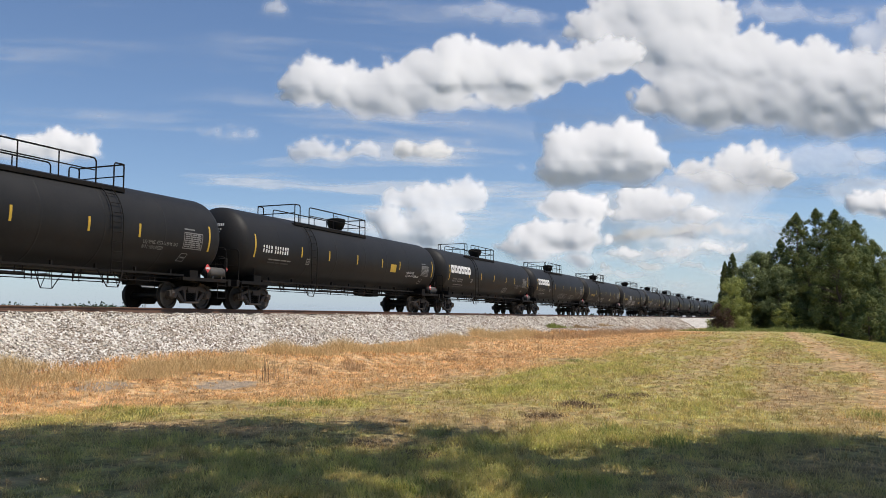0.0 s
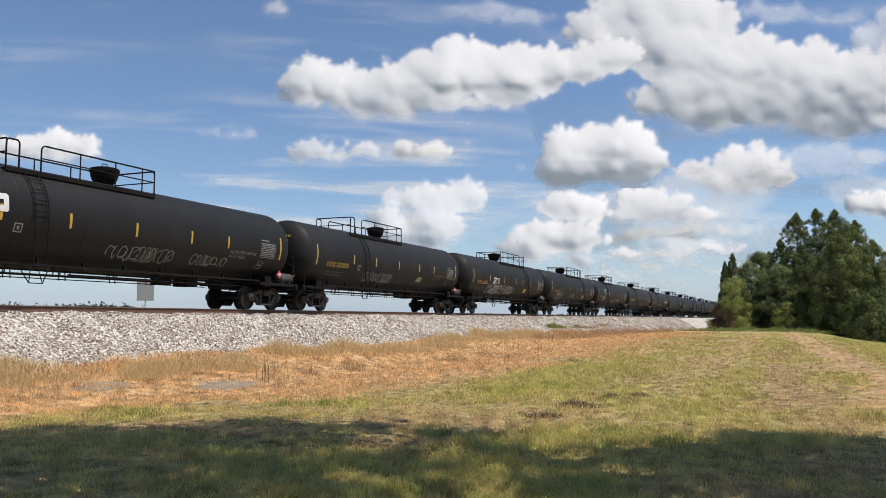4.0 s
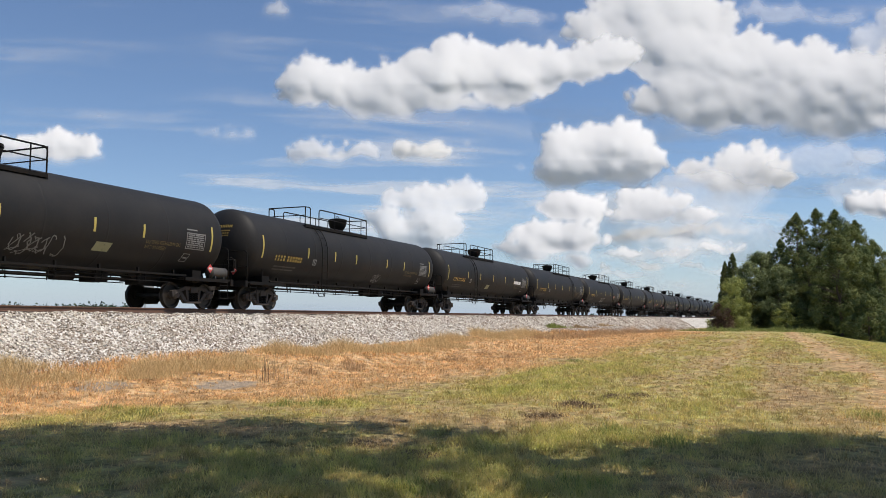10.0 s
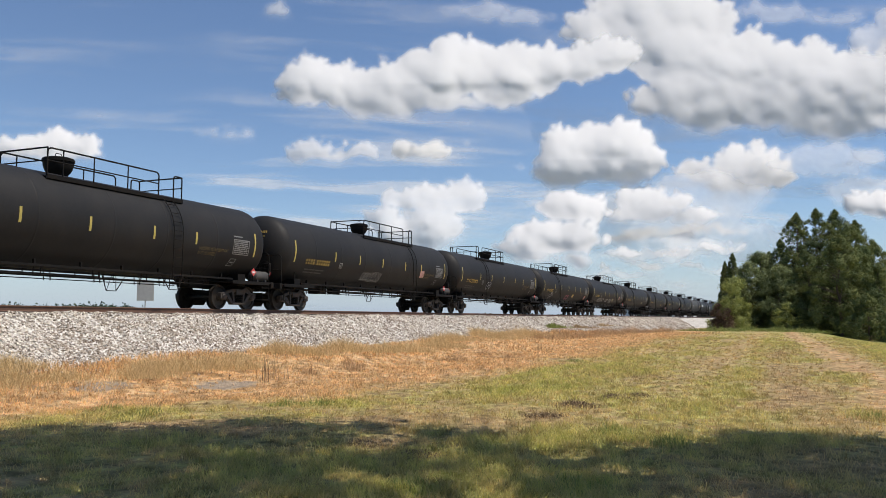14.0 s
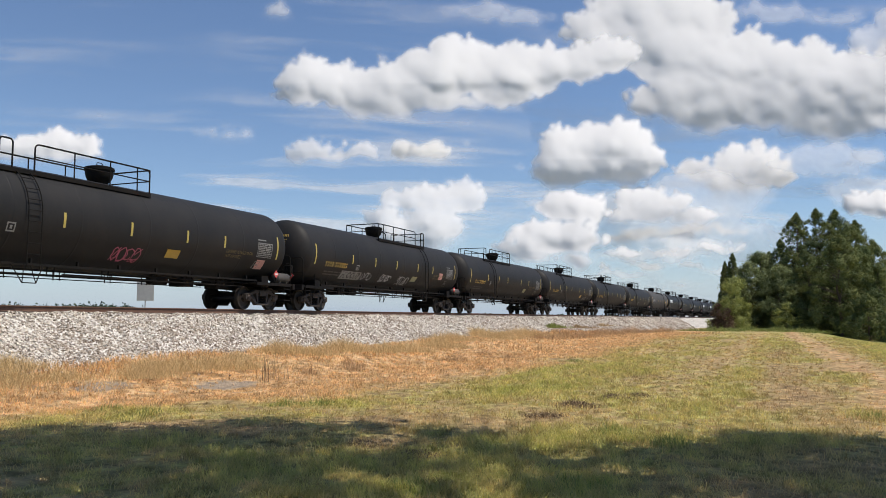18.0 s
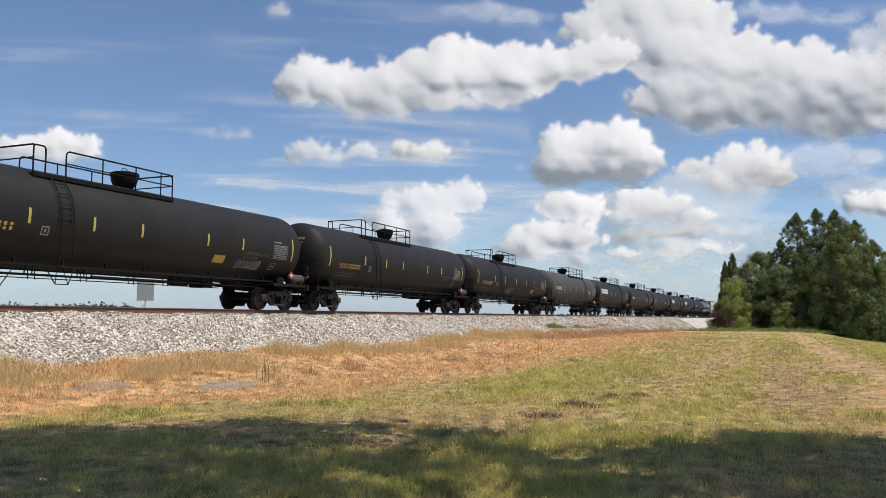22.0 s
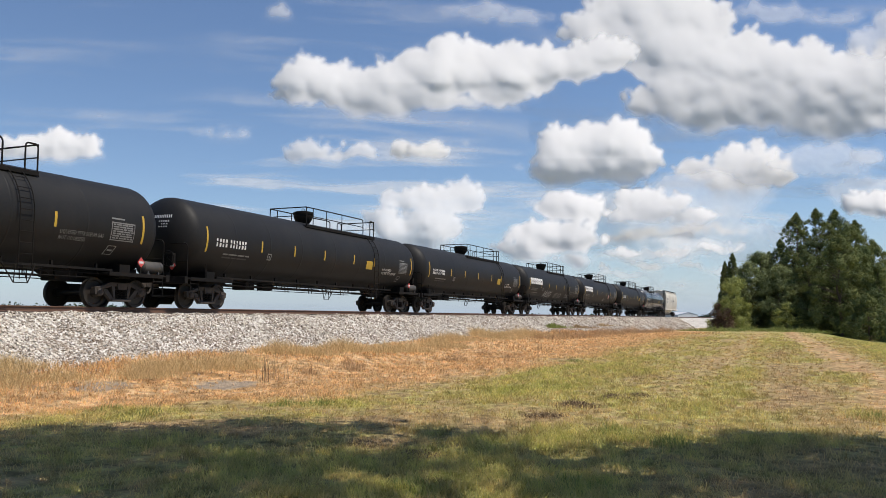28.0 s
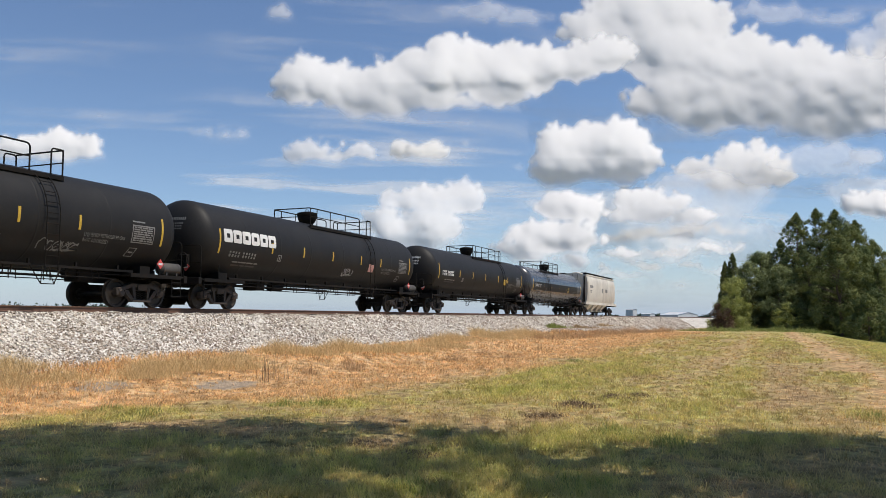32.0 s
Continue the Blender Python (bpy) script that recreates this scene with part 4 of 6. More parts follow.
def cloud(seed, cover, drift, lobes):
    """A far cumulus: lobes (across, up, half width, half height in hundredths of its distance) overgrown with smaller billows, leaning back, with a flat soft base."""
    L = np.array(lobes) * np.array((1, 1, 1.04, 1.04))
    rng = np.random.default_rng(1000 + seed)
    thin = cover < 0.7
    pad = 2.2
    u0, u1 = (L[:, 0] - L[:, 2]).min() - pad, (L[:, 0] + L[:, 2]).max() + pad
    v0, v1 = (L[:, 1] - L[:, 3]).min() - pad, (L[:, 1] + L[:, 3]).max() + pad
    d = 0.15
    us, vs = np.arange(u0, u1, d), np.arange(v0, v1, d)
    U, W = np.meshgrid(us, vs, indexing="ij")
    wu = U + 0.75 * fbm(U * 0.4, W * 0.4, seed, 4, 0.55)
    wv = W + 0.55 * fbm(U * 0.4 + 40, W * 0.4, seed + 50, 4, 0.55)
    E = np.full(U.shape, -1.0)
    H = np.zeros(U.shape)
    for cu, cv, ru, rv in L:
        m = min(ru, rv)
        E = np.maximum(E, (1 - np.hypot((wu - cu) / ru, (wv - cv) / rv)) * m)
        drop = np.clip((cv - wv) / rv, 0, 1)
        q = np.hypot((wu - cu) / ru, np.maximum(wv - cv, 0) / rv)
        H = np.maximum(H, np.sqrt(np.clip(1 - q * q, 0, 1)) * m * (1 - 0.12 * drop))
    H = blurred(H, 12 if seed < 3 else 6, 2)
    if not thin:
        puffs = []
        for cu, cv, ru, rv in L:
            m = min(ru, rv)
            for _ in range(int(9 + 5 * ru)):
                a, q = rng.uniform(-0.5, math.pi + 0.5), rng.uniform(0.2, 0.92)
                r = m * rng.uniform(0.20, 0.44)
                pu, pv, h = cu + ru * q * math.cos(a), cv + rv * q * math.sin(a), m * math.sqrt(1 - q * q) * 0.85
                puffs.append((pu, pv, r, h))
                for _ in range(5):
                    b = rng.uniform(-0.3, math.pi + 0.3)
                    puffs.append((pu + 0.8 * r * math.cos(b), pv + 0.8 * r * math.sin(b), r * rng.uniform(0.3, 0.5), h + 0.35 * r))
        wu2 = U + 0.22 * fbm(U * 1.1, W * 1.1, seed + 70, 3)
        wv2 = W + 0.22 * fbm(U * 1.1 + 9, W * 1.1, seed + 80, 3)
        B = np.zeros(U.shape)
        for pu, pv, r, h in puffs:
            i0, i1 = np.searchsorted(us, (pu - r - 0.5, pu + r + 0.5))
            j0, j1 = np.searchsorted(vs, (pv - r - 0.5, pv + r + 0.5))
            w = (slice(i0, i1), slice(j0, j1))
            q = np.hypot(wu2[w] - pu, wv2[w] - pv) / r
            E[w] = np.maximum(E[w], (1 - q) * r)
            B[w] = np.maximum(B[w], np.where(q < 1, np.maximum(0, h - H[w]) * 0.4 + r * np.sqrt(np.clip(1 - q * q, 0, 1)), 0))
        low = np.clip((v0 + pad + 0.45 * (v1 - v0 - 2 * pad) - W) / (0.45 * (v1 - v0 - 2 * pad) + 0.1), 0, 1)
        H = H + (1 - 0.85 * low) * (0.36 * blurred(B, 2, 2) + 0.50 * blurred(B, 6, 2)) + (0.12 if seed == 1 else 0.3) * blurred(fbm(U * 0.40, W * 0.55, seed + 91, 3), 3, 2)
    fine = fbm(U * 1.1, W * 1.1, seed + 19, 2, 0.5)
    low = np.clip((v0 + pad + 0.30 * (v1 - v0 - 2 * pad) - W) / (0.30 * (v1 - v0 - 2 * pad) + 0.1), 0, 1)
    E = E + 0.16 * fine - 0.05 + (0.25 * fbm(U * 0.5, W * 0.9, seed + 33, 4) if thin else 0)
    soft = (0.50 + 0.9 * low) * (2.2 if thin else 1)
    C = np.clip(E / soft, 0, 1)
    C = cover * C * C * (3 - 2 * C)
    C = (1 - low) * blurred(C, 1, 1) + low * blurred(C, 3, 2)
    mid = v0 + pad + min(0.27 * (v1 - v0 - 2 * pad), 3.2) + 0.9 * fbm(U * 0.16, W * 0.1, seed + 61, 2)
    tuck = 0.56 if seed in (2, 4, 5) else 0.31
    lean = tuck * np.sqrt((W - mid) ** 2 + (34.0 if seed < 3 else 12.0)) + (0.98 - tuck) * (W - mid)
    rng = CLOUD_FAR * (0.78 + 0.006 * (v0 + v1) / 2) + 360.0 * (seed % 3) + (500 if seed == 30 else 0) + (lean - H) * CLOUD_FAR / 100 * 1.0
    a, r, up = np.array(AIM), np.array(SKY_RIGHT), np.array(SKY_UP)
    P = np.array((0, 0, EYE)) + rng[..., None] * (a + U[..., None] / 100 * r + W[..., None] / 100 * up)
    n, m = U.shape
    i = (np.arange(n - 1)[:, None] * m + np.arange(m - 1)[None]).ravel()
    faces = np.stack([i, i + m, i + m + 1, i + 1], 1)
    c = C.ravel()
    faces = faces[c[faces].max(1) > 0.004]
    used = np.unique(faces)
    back = np.zeros(n * m, np.int64)
    back[used] = np.arange(len(used))
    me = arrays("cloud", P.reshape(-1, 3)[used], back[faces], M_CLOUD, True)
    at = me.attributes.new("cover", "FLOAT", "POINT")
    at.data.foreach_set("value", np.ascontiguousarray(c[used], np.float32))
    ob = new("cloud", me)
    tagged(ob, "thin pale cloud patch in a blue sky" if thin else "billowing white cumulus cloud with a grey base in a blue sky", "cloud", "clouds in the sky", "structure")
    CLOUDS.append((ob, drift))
    return ob


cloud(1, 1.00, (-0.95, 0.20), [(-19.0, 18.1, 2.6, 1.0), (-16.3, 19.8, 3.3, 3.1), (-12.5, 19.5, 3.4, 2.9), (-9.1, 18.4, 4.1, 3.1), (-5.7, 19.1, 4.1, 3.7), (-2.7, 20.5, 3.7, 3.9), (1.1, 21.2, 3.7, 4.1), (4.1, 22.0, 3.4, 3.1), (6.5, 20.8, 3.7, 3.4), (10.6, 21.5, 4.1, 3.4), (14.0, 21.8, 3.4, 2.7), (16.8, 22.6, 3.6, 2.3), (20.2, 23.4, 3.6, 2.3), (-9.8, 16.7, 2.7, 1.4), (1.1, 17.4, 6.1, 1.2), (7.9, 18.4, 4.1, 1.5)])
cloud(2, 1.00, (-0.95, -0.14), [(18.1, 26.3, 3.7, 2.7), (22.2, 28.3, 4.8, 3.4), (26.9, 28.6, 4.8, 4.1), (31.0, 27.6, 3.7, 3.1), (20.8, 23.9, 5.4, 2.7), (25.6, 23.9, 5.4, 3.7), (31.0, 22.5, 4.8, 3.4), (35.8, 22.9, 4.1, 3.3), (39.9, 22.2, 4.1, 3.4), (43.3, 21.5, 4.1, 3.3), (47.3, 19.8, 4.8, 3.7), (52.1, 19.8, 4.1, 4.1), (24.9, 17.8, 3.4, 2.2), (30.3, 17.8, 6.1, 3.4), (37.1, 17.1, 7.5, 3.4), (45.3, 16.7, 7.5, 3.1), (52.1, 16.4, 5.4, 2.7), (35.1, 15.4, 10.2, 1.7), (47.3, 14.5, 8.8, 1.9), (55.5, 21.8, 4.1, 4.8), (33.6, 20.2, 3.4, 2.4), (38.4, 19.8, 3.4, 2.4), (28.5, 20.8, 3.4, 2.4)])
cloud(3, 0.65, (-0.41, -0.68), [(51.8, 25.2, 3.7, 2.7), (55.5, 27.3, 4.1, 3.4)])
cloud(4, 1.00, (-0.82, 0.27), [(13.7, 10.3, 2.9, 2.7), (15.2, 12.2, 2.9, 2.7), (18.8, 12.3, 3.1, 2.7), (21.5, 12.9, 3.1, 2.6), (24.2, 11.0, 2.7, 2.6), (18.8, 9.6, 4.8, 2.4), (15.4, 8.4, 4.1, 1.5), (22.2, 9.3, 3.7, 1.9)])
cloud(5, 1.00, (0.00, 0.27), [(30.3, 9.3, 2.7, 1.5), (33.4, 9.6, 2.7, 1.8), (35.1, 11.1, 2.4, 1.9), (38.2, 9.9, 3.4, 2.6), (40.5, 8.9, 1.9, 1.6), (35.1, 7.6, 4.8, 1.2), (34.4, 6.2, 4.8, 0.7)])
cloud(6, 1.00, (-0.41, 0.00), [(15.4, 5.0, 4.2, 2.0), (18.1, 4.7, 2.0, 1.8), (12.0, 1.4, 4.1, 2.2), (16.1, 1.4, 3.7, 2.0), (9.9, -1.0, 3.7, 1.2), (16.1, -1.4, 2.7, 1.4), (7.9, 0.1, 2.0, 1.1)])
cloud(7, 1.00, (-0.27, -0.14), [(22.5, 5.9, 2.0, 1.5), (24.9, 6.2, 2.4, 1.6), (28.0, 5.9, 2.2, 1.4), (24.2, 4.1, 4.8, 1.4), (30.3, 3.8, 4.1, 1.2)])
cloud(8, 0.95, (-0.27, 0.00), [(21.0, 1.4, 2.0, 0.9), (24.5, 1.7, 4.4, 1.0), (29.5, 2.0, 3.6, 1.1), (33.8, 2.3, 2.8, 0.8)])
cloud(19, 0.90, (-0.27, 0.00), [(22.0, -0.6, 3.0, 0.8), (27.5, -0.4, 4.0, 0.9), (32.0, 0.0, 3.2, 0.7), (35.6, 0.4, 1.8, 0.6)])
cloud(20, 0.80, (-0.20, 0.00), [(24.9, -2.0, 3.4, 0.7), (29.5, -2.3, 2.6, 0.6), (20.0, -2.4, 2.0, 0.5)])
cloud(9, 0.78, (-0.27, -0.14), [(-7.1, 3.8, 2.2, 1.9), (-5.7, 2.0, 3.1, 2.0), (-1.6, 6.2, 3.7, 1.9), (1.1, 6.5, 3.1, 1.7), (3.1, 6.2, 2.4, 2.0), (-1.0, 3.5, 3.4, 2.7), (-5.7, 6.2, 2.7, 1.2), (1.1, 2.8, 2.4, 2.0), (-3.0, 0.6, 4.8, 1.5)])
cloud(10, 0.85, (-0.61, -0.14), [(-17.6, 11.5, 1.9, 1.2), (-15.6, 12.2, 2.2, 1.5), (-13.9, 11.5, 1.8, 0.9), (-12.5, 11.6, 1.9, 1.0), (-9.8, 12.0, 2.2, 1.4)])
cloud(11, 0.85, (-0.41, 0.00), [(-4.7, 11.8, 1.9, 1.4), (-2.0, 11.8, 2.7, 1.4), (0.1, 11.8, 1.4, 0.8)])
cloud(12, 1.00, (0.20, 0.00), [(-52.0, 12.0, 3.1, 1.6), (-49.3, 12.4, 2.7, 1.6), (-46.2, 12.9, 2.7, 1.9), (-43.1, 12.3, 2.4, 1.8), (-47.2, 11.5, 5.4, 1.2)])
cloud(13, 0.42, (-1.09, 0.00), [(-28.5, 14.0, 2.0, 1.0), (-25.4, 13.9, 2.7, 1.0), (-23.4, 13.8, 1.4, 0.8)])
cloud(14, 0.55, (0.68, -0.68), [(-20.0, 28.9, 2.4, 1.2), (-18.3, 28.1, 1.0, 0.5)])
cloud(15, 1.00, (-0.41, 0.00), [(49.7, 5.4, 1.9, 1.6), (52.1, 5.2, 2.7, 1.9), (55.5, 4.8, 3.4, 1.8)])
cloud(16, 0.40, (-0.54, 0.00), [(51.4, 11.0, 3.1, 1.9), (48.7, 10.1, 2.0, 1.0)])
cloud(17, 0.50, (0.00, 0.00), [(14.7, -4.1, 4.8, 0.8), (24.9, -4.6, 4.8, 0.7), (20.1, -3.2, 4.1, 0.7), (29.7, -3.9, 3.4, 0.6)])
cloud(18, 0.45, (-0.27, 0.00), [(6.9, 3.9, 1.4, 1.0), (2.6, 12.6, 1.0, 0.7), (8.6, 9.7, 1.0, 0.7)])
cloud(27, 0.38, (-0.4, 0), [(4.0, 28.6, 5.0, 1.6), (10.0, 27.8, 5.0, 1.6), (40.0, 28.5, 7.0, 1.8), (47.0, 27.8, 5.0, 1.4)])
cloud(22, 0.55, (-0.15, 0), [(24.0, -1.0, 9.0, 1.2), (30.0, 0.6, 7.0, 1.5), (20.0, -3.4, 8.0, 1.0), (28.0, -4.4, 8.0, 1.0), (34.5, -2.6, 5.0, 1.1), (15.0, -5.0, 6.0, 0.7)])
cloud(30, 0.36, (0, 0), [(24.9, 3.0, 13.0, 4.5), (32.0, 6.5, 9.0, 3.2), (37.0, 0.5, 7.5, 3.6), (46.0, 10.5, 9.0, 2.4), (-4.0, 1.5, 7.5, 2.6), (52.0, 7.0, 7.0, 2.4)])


def cirrus():
    """Thin streaked veil of high cloud behind the cumulus."""
    us, vs = np.arange(-60, 60.1, 0.9), np.arange(-7.5, 34, 0.07)
    U, W = np.meshgrid(us, vs, indexing="ij")
    T = W + 0.055 * U + 0.5 * fbm(U * 0.06, W * 0.1, 90, 2)
    streak = fbm(U * 0.045, T * 0.42, 71, 4, 0.58)
    fibre = fbm(U * 0.08, T * 1.5, 73, 2, 0.5)
    area = 0.45 + 0.55 * fbm(U * 0.05, W * 0.10, 75, 3)
    belt = np.exp(-((W - 7.5) / 5.5) ** 2) * np.clip((14 - U) / 22, 0.25, 1)
    S = np.clip(streak + 0.25 * fibre + 0.10, 0, 1.2)
    C = 0.008 + S ** 1.5 * (0.22 * np.clip(area, 0.08, 1) + 0.95 * belt)
    C = np.clip(C, 0, 0.5) * np.clip((34 - W) / 4, 0, 1) * np.clip((60 - np.abs(U)) / 8, 0, 1)
    rng = 3300.0 + 28.0 * W
    a, r, up = np.array(AIM), np.array(SKY_RIGHT), np.array(SKY_UP)
    P = np.array((0, 0, EYE)) + rng[..., None] * (a + U[..., None] / 100 * r + W[..., None] / 100 * up)
    n, m = U.shape
    i = (np.arange(n - 1)[:, None] * m + np.arange(m - 1)[None]).ravel()
    me = arrays("cirrus", P.reshape(-1, 3), np.stack([i, i + m, i + m + 1, i + 1], 1), M_CLOUD, True)
    at = me.attributes.new("cover", "FLOAT", "POINT")
    at.data.foreach_set("value", np.ascontiguousarray(C.ravel(), np.float32))
    return tagged(new("cirrus", me), "thin streaky veil of high white cloud", "cloud", kind="structure")


cirrus()


def haze_glow_ring():
    """Glowing backdrop ring that paints pale blue haze round the horizon, thinning upwards."""
    m, nt, b = material("glowing haze backdrop", 1.0, 0, 0.0)
    # the haze's light is put in as emission, faded by cover
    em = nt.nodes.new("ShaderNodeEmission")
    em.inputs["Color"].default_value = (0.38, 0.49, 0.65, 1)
    at = nt.nodes.new("ShaderNodeAttribute")
    at.attribute_name = "cover"
    tr = nt.nodes.new("ShaderNodeBsdfTransparent")
    ms = nt.nodes.new("ShaderNodeMixShader")
    nt.links.new(at.outputs["Fac"], ms.inputs[0])
    nt.links.new(tr.outputs[0], ms.inputs[1])
    nt.links.new(em.outputs[0], ms.inputs[2])
    nt.links.new(ms.outputs[0], nt.nodes["Material Output"].inputs["Surface"])
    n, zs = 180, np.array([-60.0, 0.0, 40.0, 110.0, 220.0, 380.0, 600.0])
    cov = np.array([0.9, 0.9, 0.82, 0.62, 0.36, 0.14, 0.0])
    a = np.linspace(0, 2 * math.pi, n, endpoint=False)
    V = np.stack([np.repeat(4600 * np.cos(a), len(zs)), np.repeat(4600 * np.sin(a), len(zs)), np.tile(zs, n)], -1)
    F = np.array([(i * 7 + j, ((i + 1) % n) * 7 + j, ((i + 1) % n) * 7 + j + 1, i * 7 + j + 1) for i in range(n) for j in range(6)])
    me = arrays("haze_glow_ring", V, F, m, True)
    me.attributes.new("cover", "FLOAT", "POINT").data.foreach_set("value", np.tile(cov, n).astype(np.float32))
    tagged(new("haze_glow_ring", me), "glowing pale blue backdrop ring painted as haze along the far horizon", "sky", kind="structure")


haze_glow_ring()


# ---- the last car: a covered hopper ----
def hopper_car():
    car = new("hopper_car")
    tagged(car, "pale beige covered hopper car at the train's end", "hopper car", "cars of the train")
    prof = [(-1.36, 1.35), (-1.50, 1.75), (-1.56, 2.5), (-1.56, 3.4), (-1.48, 3.95), (-1.30, 4.22), (-0.6, 4.42), (0, 4.46)]
    prof = prof + [(-y, z) for y, z in prof[-2::-1]]
    xs = (-7.35, -7.2, -6.0, -4.0, -2.0, 0.0, 2.0, 4.0, 6.0, 7.2, 7.35)
    bm = bmesh.new()
    rings = [[bm.verts.new((x, y * (0.985 if abs(x) > 7.3 else 1), z)) for y, z in prof] for x in xs]
    for a, b in zip(rings, rings[1:]):
        for i in range(len(prof) - 1):
            bm.faces.new((a[i], a[i + 1], b[i + 1], b[i]))
    bm.faces.new(rings[0]), bm.faces.new(rings[-1])
    part("body", bm, M_HOPPER, car, "pale beige curved steel body", smooth=30)
    for y in (-1, 1):
        bm = bmesh.new()
        box(bm, -8.2, 8.2, y * 1.34, y * 1.52, 1.12, 1.36, 0.01)
        part("side_sill", bm, M_HOPPER, car)
        bm = bmesh.new()
        box(bm, -7.4, 7.4, y * 1.30, y * 1.42, 4.16, 4.30, 0.01)
        part("top_chord", bm, M_HOPPER, car)
    for s in (-1, 1):
        for y in (-1.2, 1.2):
            bm = bmesh.new()
            prism(bm, [(s * 7.3, 1.3), (s * 7.5, 1.3), (s * 7.5, 4.1), (s * 7.3, 4.1)], y - 0.06, y + 0.06)
            prism(bm, [(s * 8.1, 1.3), (s * 8.2, 1.3), (s * 7.5, 3.2), (s * 7.4, 3.2)], y - 0.05, y + 0.05)
            part("end_post", bm, M_FRAME, car)
        bm = bmesh.new()
        for y in (-0.55, 0.0):
            tube(bm, [(s * 7.6, y, 1.3), (s * 7.6, y, 4.3)], 0.02)
        for i in range(10):
            tube(bm, [(s * 7.6, -0.55, 1.5 + 0.3 * i), (s * 7.6, 0.0, 1.5 + 0.3 * i)], 0.014)
        part("ladder", bm, M_FRAME, car)
        bm = bmesh.new()
        box(bm, s * 7.2, s * 8.4, -1.45, 1.45, 1.05, 1.16)
        box(bm, s * 6.0, s * 8.5, -0.3, 0.3, 0.78, 1.1)
        sill = part("stub_sill", bm, M_FRAME, car)
        part("coupler", shared("coupler", coupler_mesh), None, sill, "dusty knuckle coupler", pose(s * 8.95, 0, 0.88, 0, 0, 0 if s > 0 else 180))
        bogie(car, s * 6.6)
    for x in (-3.6, -1.2, 1.2, 3.6):
        bm = bmesh.new()
        a = [bm.verts.new((x + dx, dy, 1.4)) for dx, dy in ((-1.15, -1.3), (1.15, -1.3), (1.15, 1.3), (-1.15, 1.3))]
        b = [bm.verts.new((x + dx, dy, 0.55)) for dx, dy in ((-0.3, -0.5), (0.3, -0.5), (0.3, 0.5), (-0.3, 0.5))]
        for i in range(4):
            bm.faces.new((a[i], a[(i + 1) % 4], b[(i + 1) % 4], b[i]))
        bm.faces.new(b)
        box(bm, x - 0.45, x + 0.45, -0.6, 0.6, 0.42, 0.56)
        part("discharge_hopper", bm, M_HOPPER, car, smooth=20)
    for y in (-1.15, 1.15):
        bm = bmesh.new()
        box(bm, -7.6, 7.6, y - 0.28, y + 0.28, 4.42, 4.46)
        for i in range(12):
            box(bm, -7.0 + 1.27 * i, -6.95 + 1.27 * i, y - 0.2, y + 0.2, 4.28, 4.43)
        part("running_board", bm, M_FRAME, car)
    for i in range(10):
        bm = bmesh.new()
        revolve(bm, [(4.42, 0.36), (4.55, 0.36), (4.60, 0.30), (4.61, 0.05)], "z", 16)
        part("roof_hatch", bm, M_HOPPER, car, "", pose(-6.0 + 1.33 * i, 0, 0))
    bm = bmesh.new()
    for i, (x, z, w, h) in enumerate(((-6.3, 2.9, 0.5, 0.28), (-5.7, 2.9, 0.9, 0.28), (-6.2, 2.55, 0.9, 0.1), (-6.2, 2.4, 0.7, 0.1), (1.5, 2.6, 1.2, 0.35), (-0.4, 2.5, 0.8, 0.5))):
        box(bm, x, x + w, -1.575, -1.57, z, z + h)
    part("stencil", bm, M_GREYMARK, car, "greyed stencilled marks")
    return car


# ---- markings on the cars ----
def bars(name, car, x, z, widths, h, mat, gap, label=""):
    """Plain bars in place of a line of signs."""
    bm = bmesh.new()
    for w in widths:
        if w > 0:
            patch(bm, x, x + w, z - h / 2, z + h / 2)
        x += abs(w) + gap
    return part(name, bm, mat, car, label, smooth=60)


def glyphs(name, car, x0, x1, z, h, n, mat, label):
    """A row of n plain stencil bars, each cut across once, with a break after the fourth."""
    cells = n + 0.6
    w = (x1 - x0) / cells
    x = x0
    rng = random.Random(int(abs(x0 * 91 + n)))
    for i in range(n):
        if i == 4 and n > 6:
            x += 0.6 * w
        k = rng.uniform(0.42, 0.62)
        bm = bmesh.new()
        cut = z + h * rng.uniform(-0.12, 0.12)
        patch(bm, x + 0.06 * w, x + (0.06 + k) * w, z - h / 2, cut - 0.02)
        patch(bm, x + 0.06 * w, x + (0.06 + k) * w, cut + 0.02, z + h / 2)
        part(name, bm, mat, car, label, smooth=60)
        x += w


def block(car, x, z, w, h, s=0.165):
    """One plain heavy block of the emblem, with cut corners and a narrow slot."""
    bm = bmesh.new()
    e, g = 0.035, 0.085
    for a, b, c, d in ((e, w - e, -h / 2, -h / 2 + e), (0, w, -h / 2 + e, -g), (0, s, -g, g), (w - s, w, -g, g), (0, w, g, h / 2 - e), (e, w - e, h / 2 - e, h / 2)):
        patch(bm, x + a, x + b, z + c, z + d, lift=0.012)
    part("emblem_block", bm, M_WHITE, car, "large white block shape", smooth=60)


def panel(car, name, x0, x1, z0, z1, mat, label, skew=0.0):
    return part(name, patch(bmesh.new(), x0, x1, z0, z1, skew=skew), mat, car, label, smooth=60)


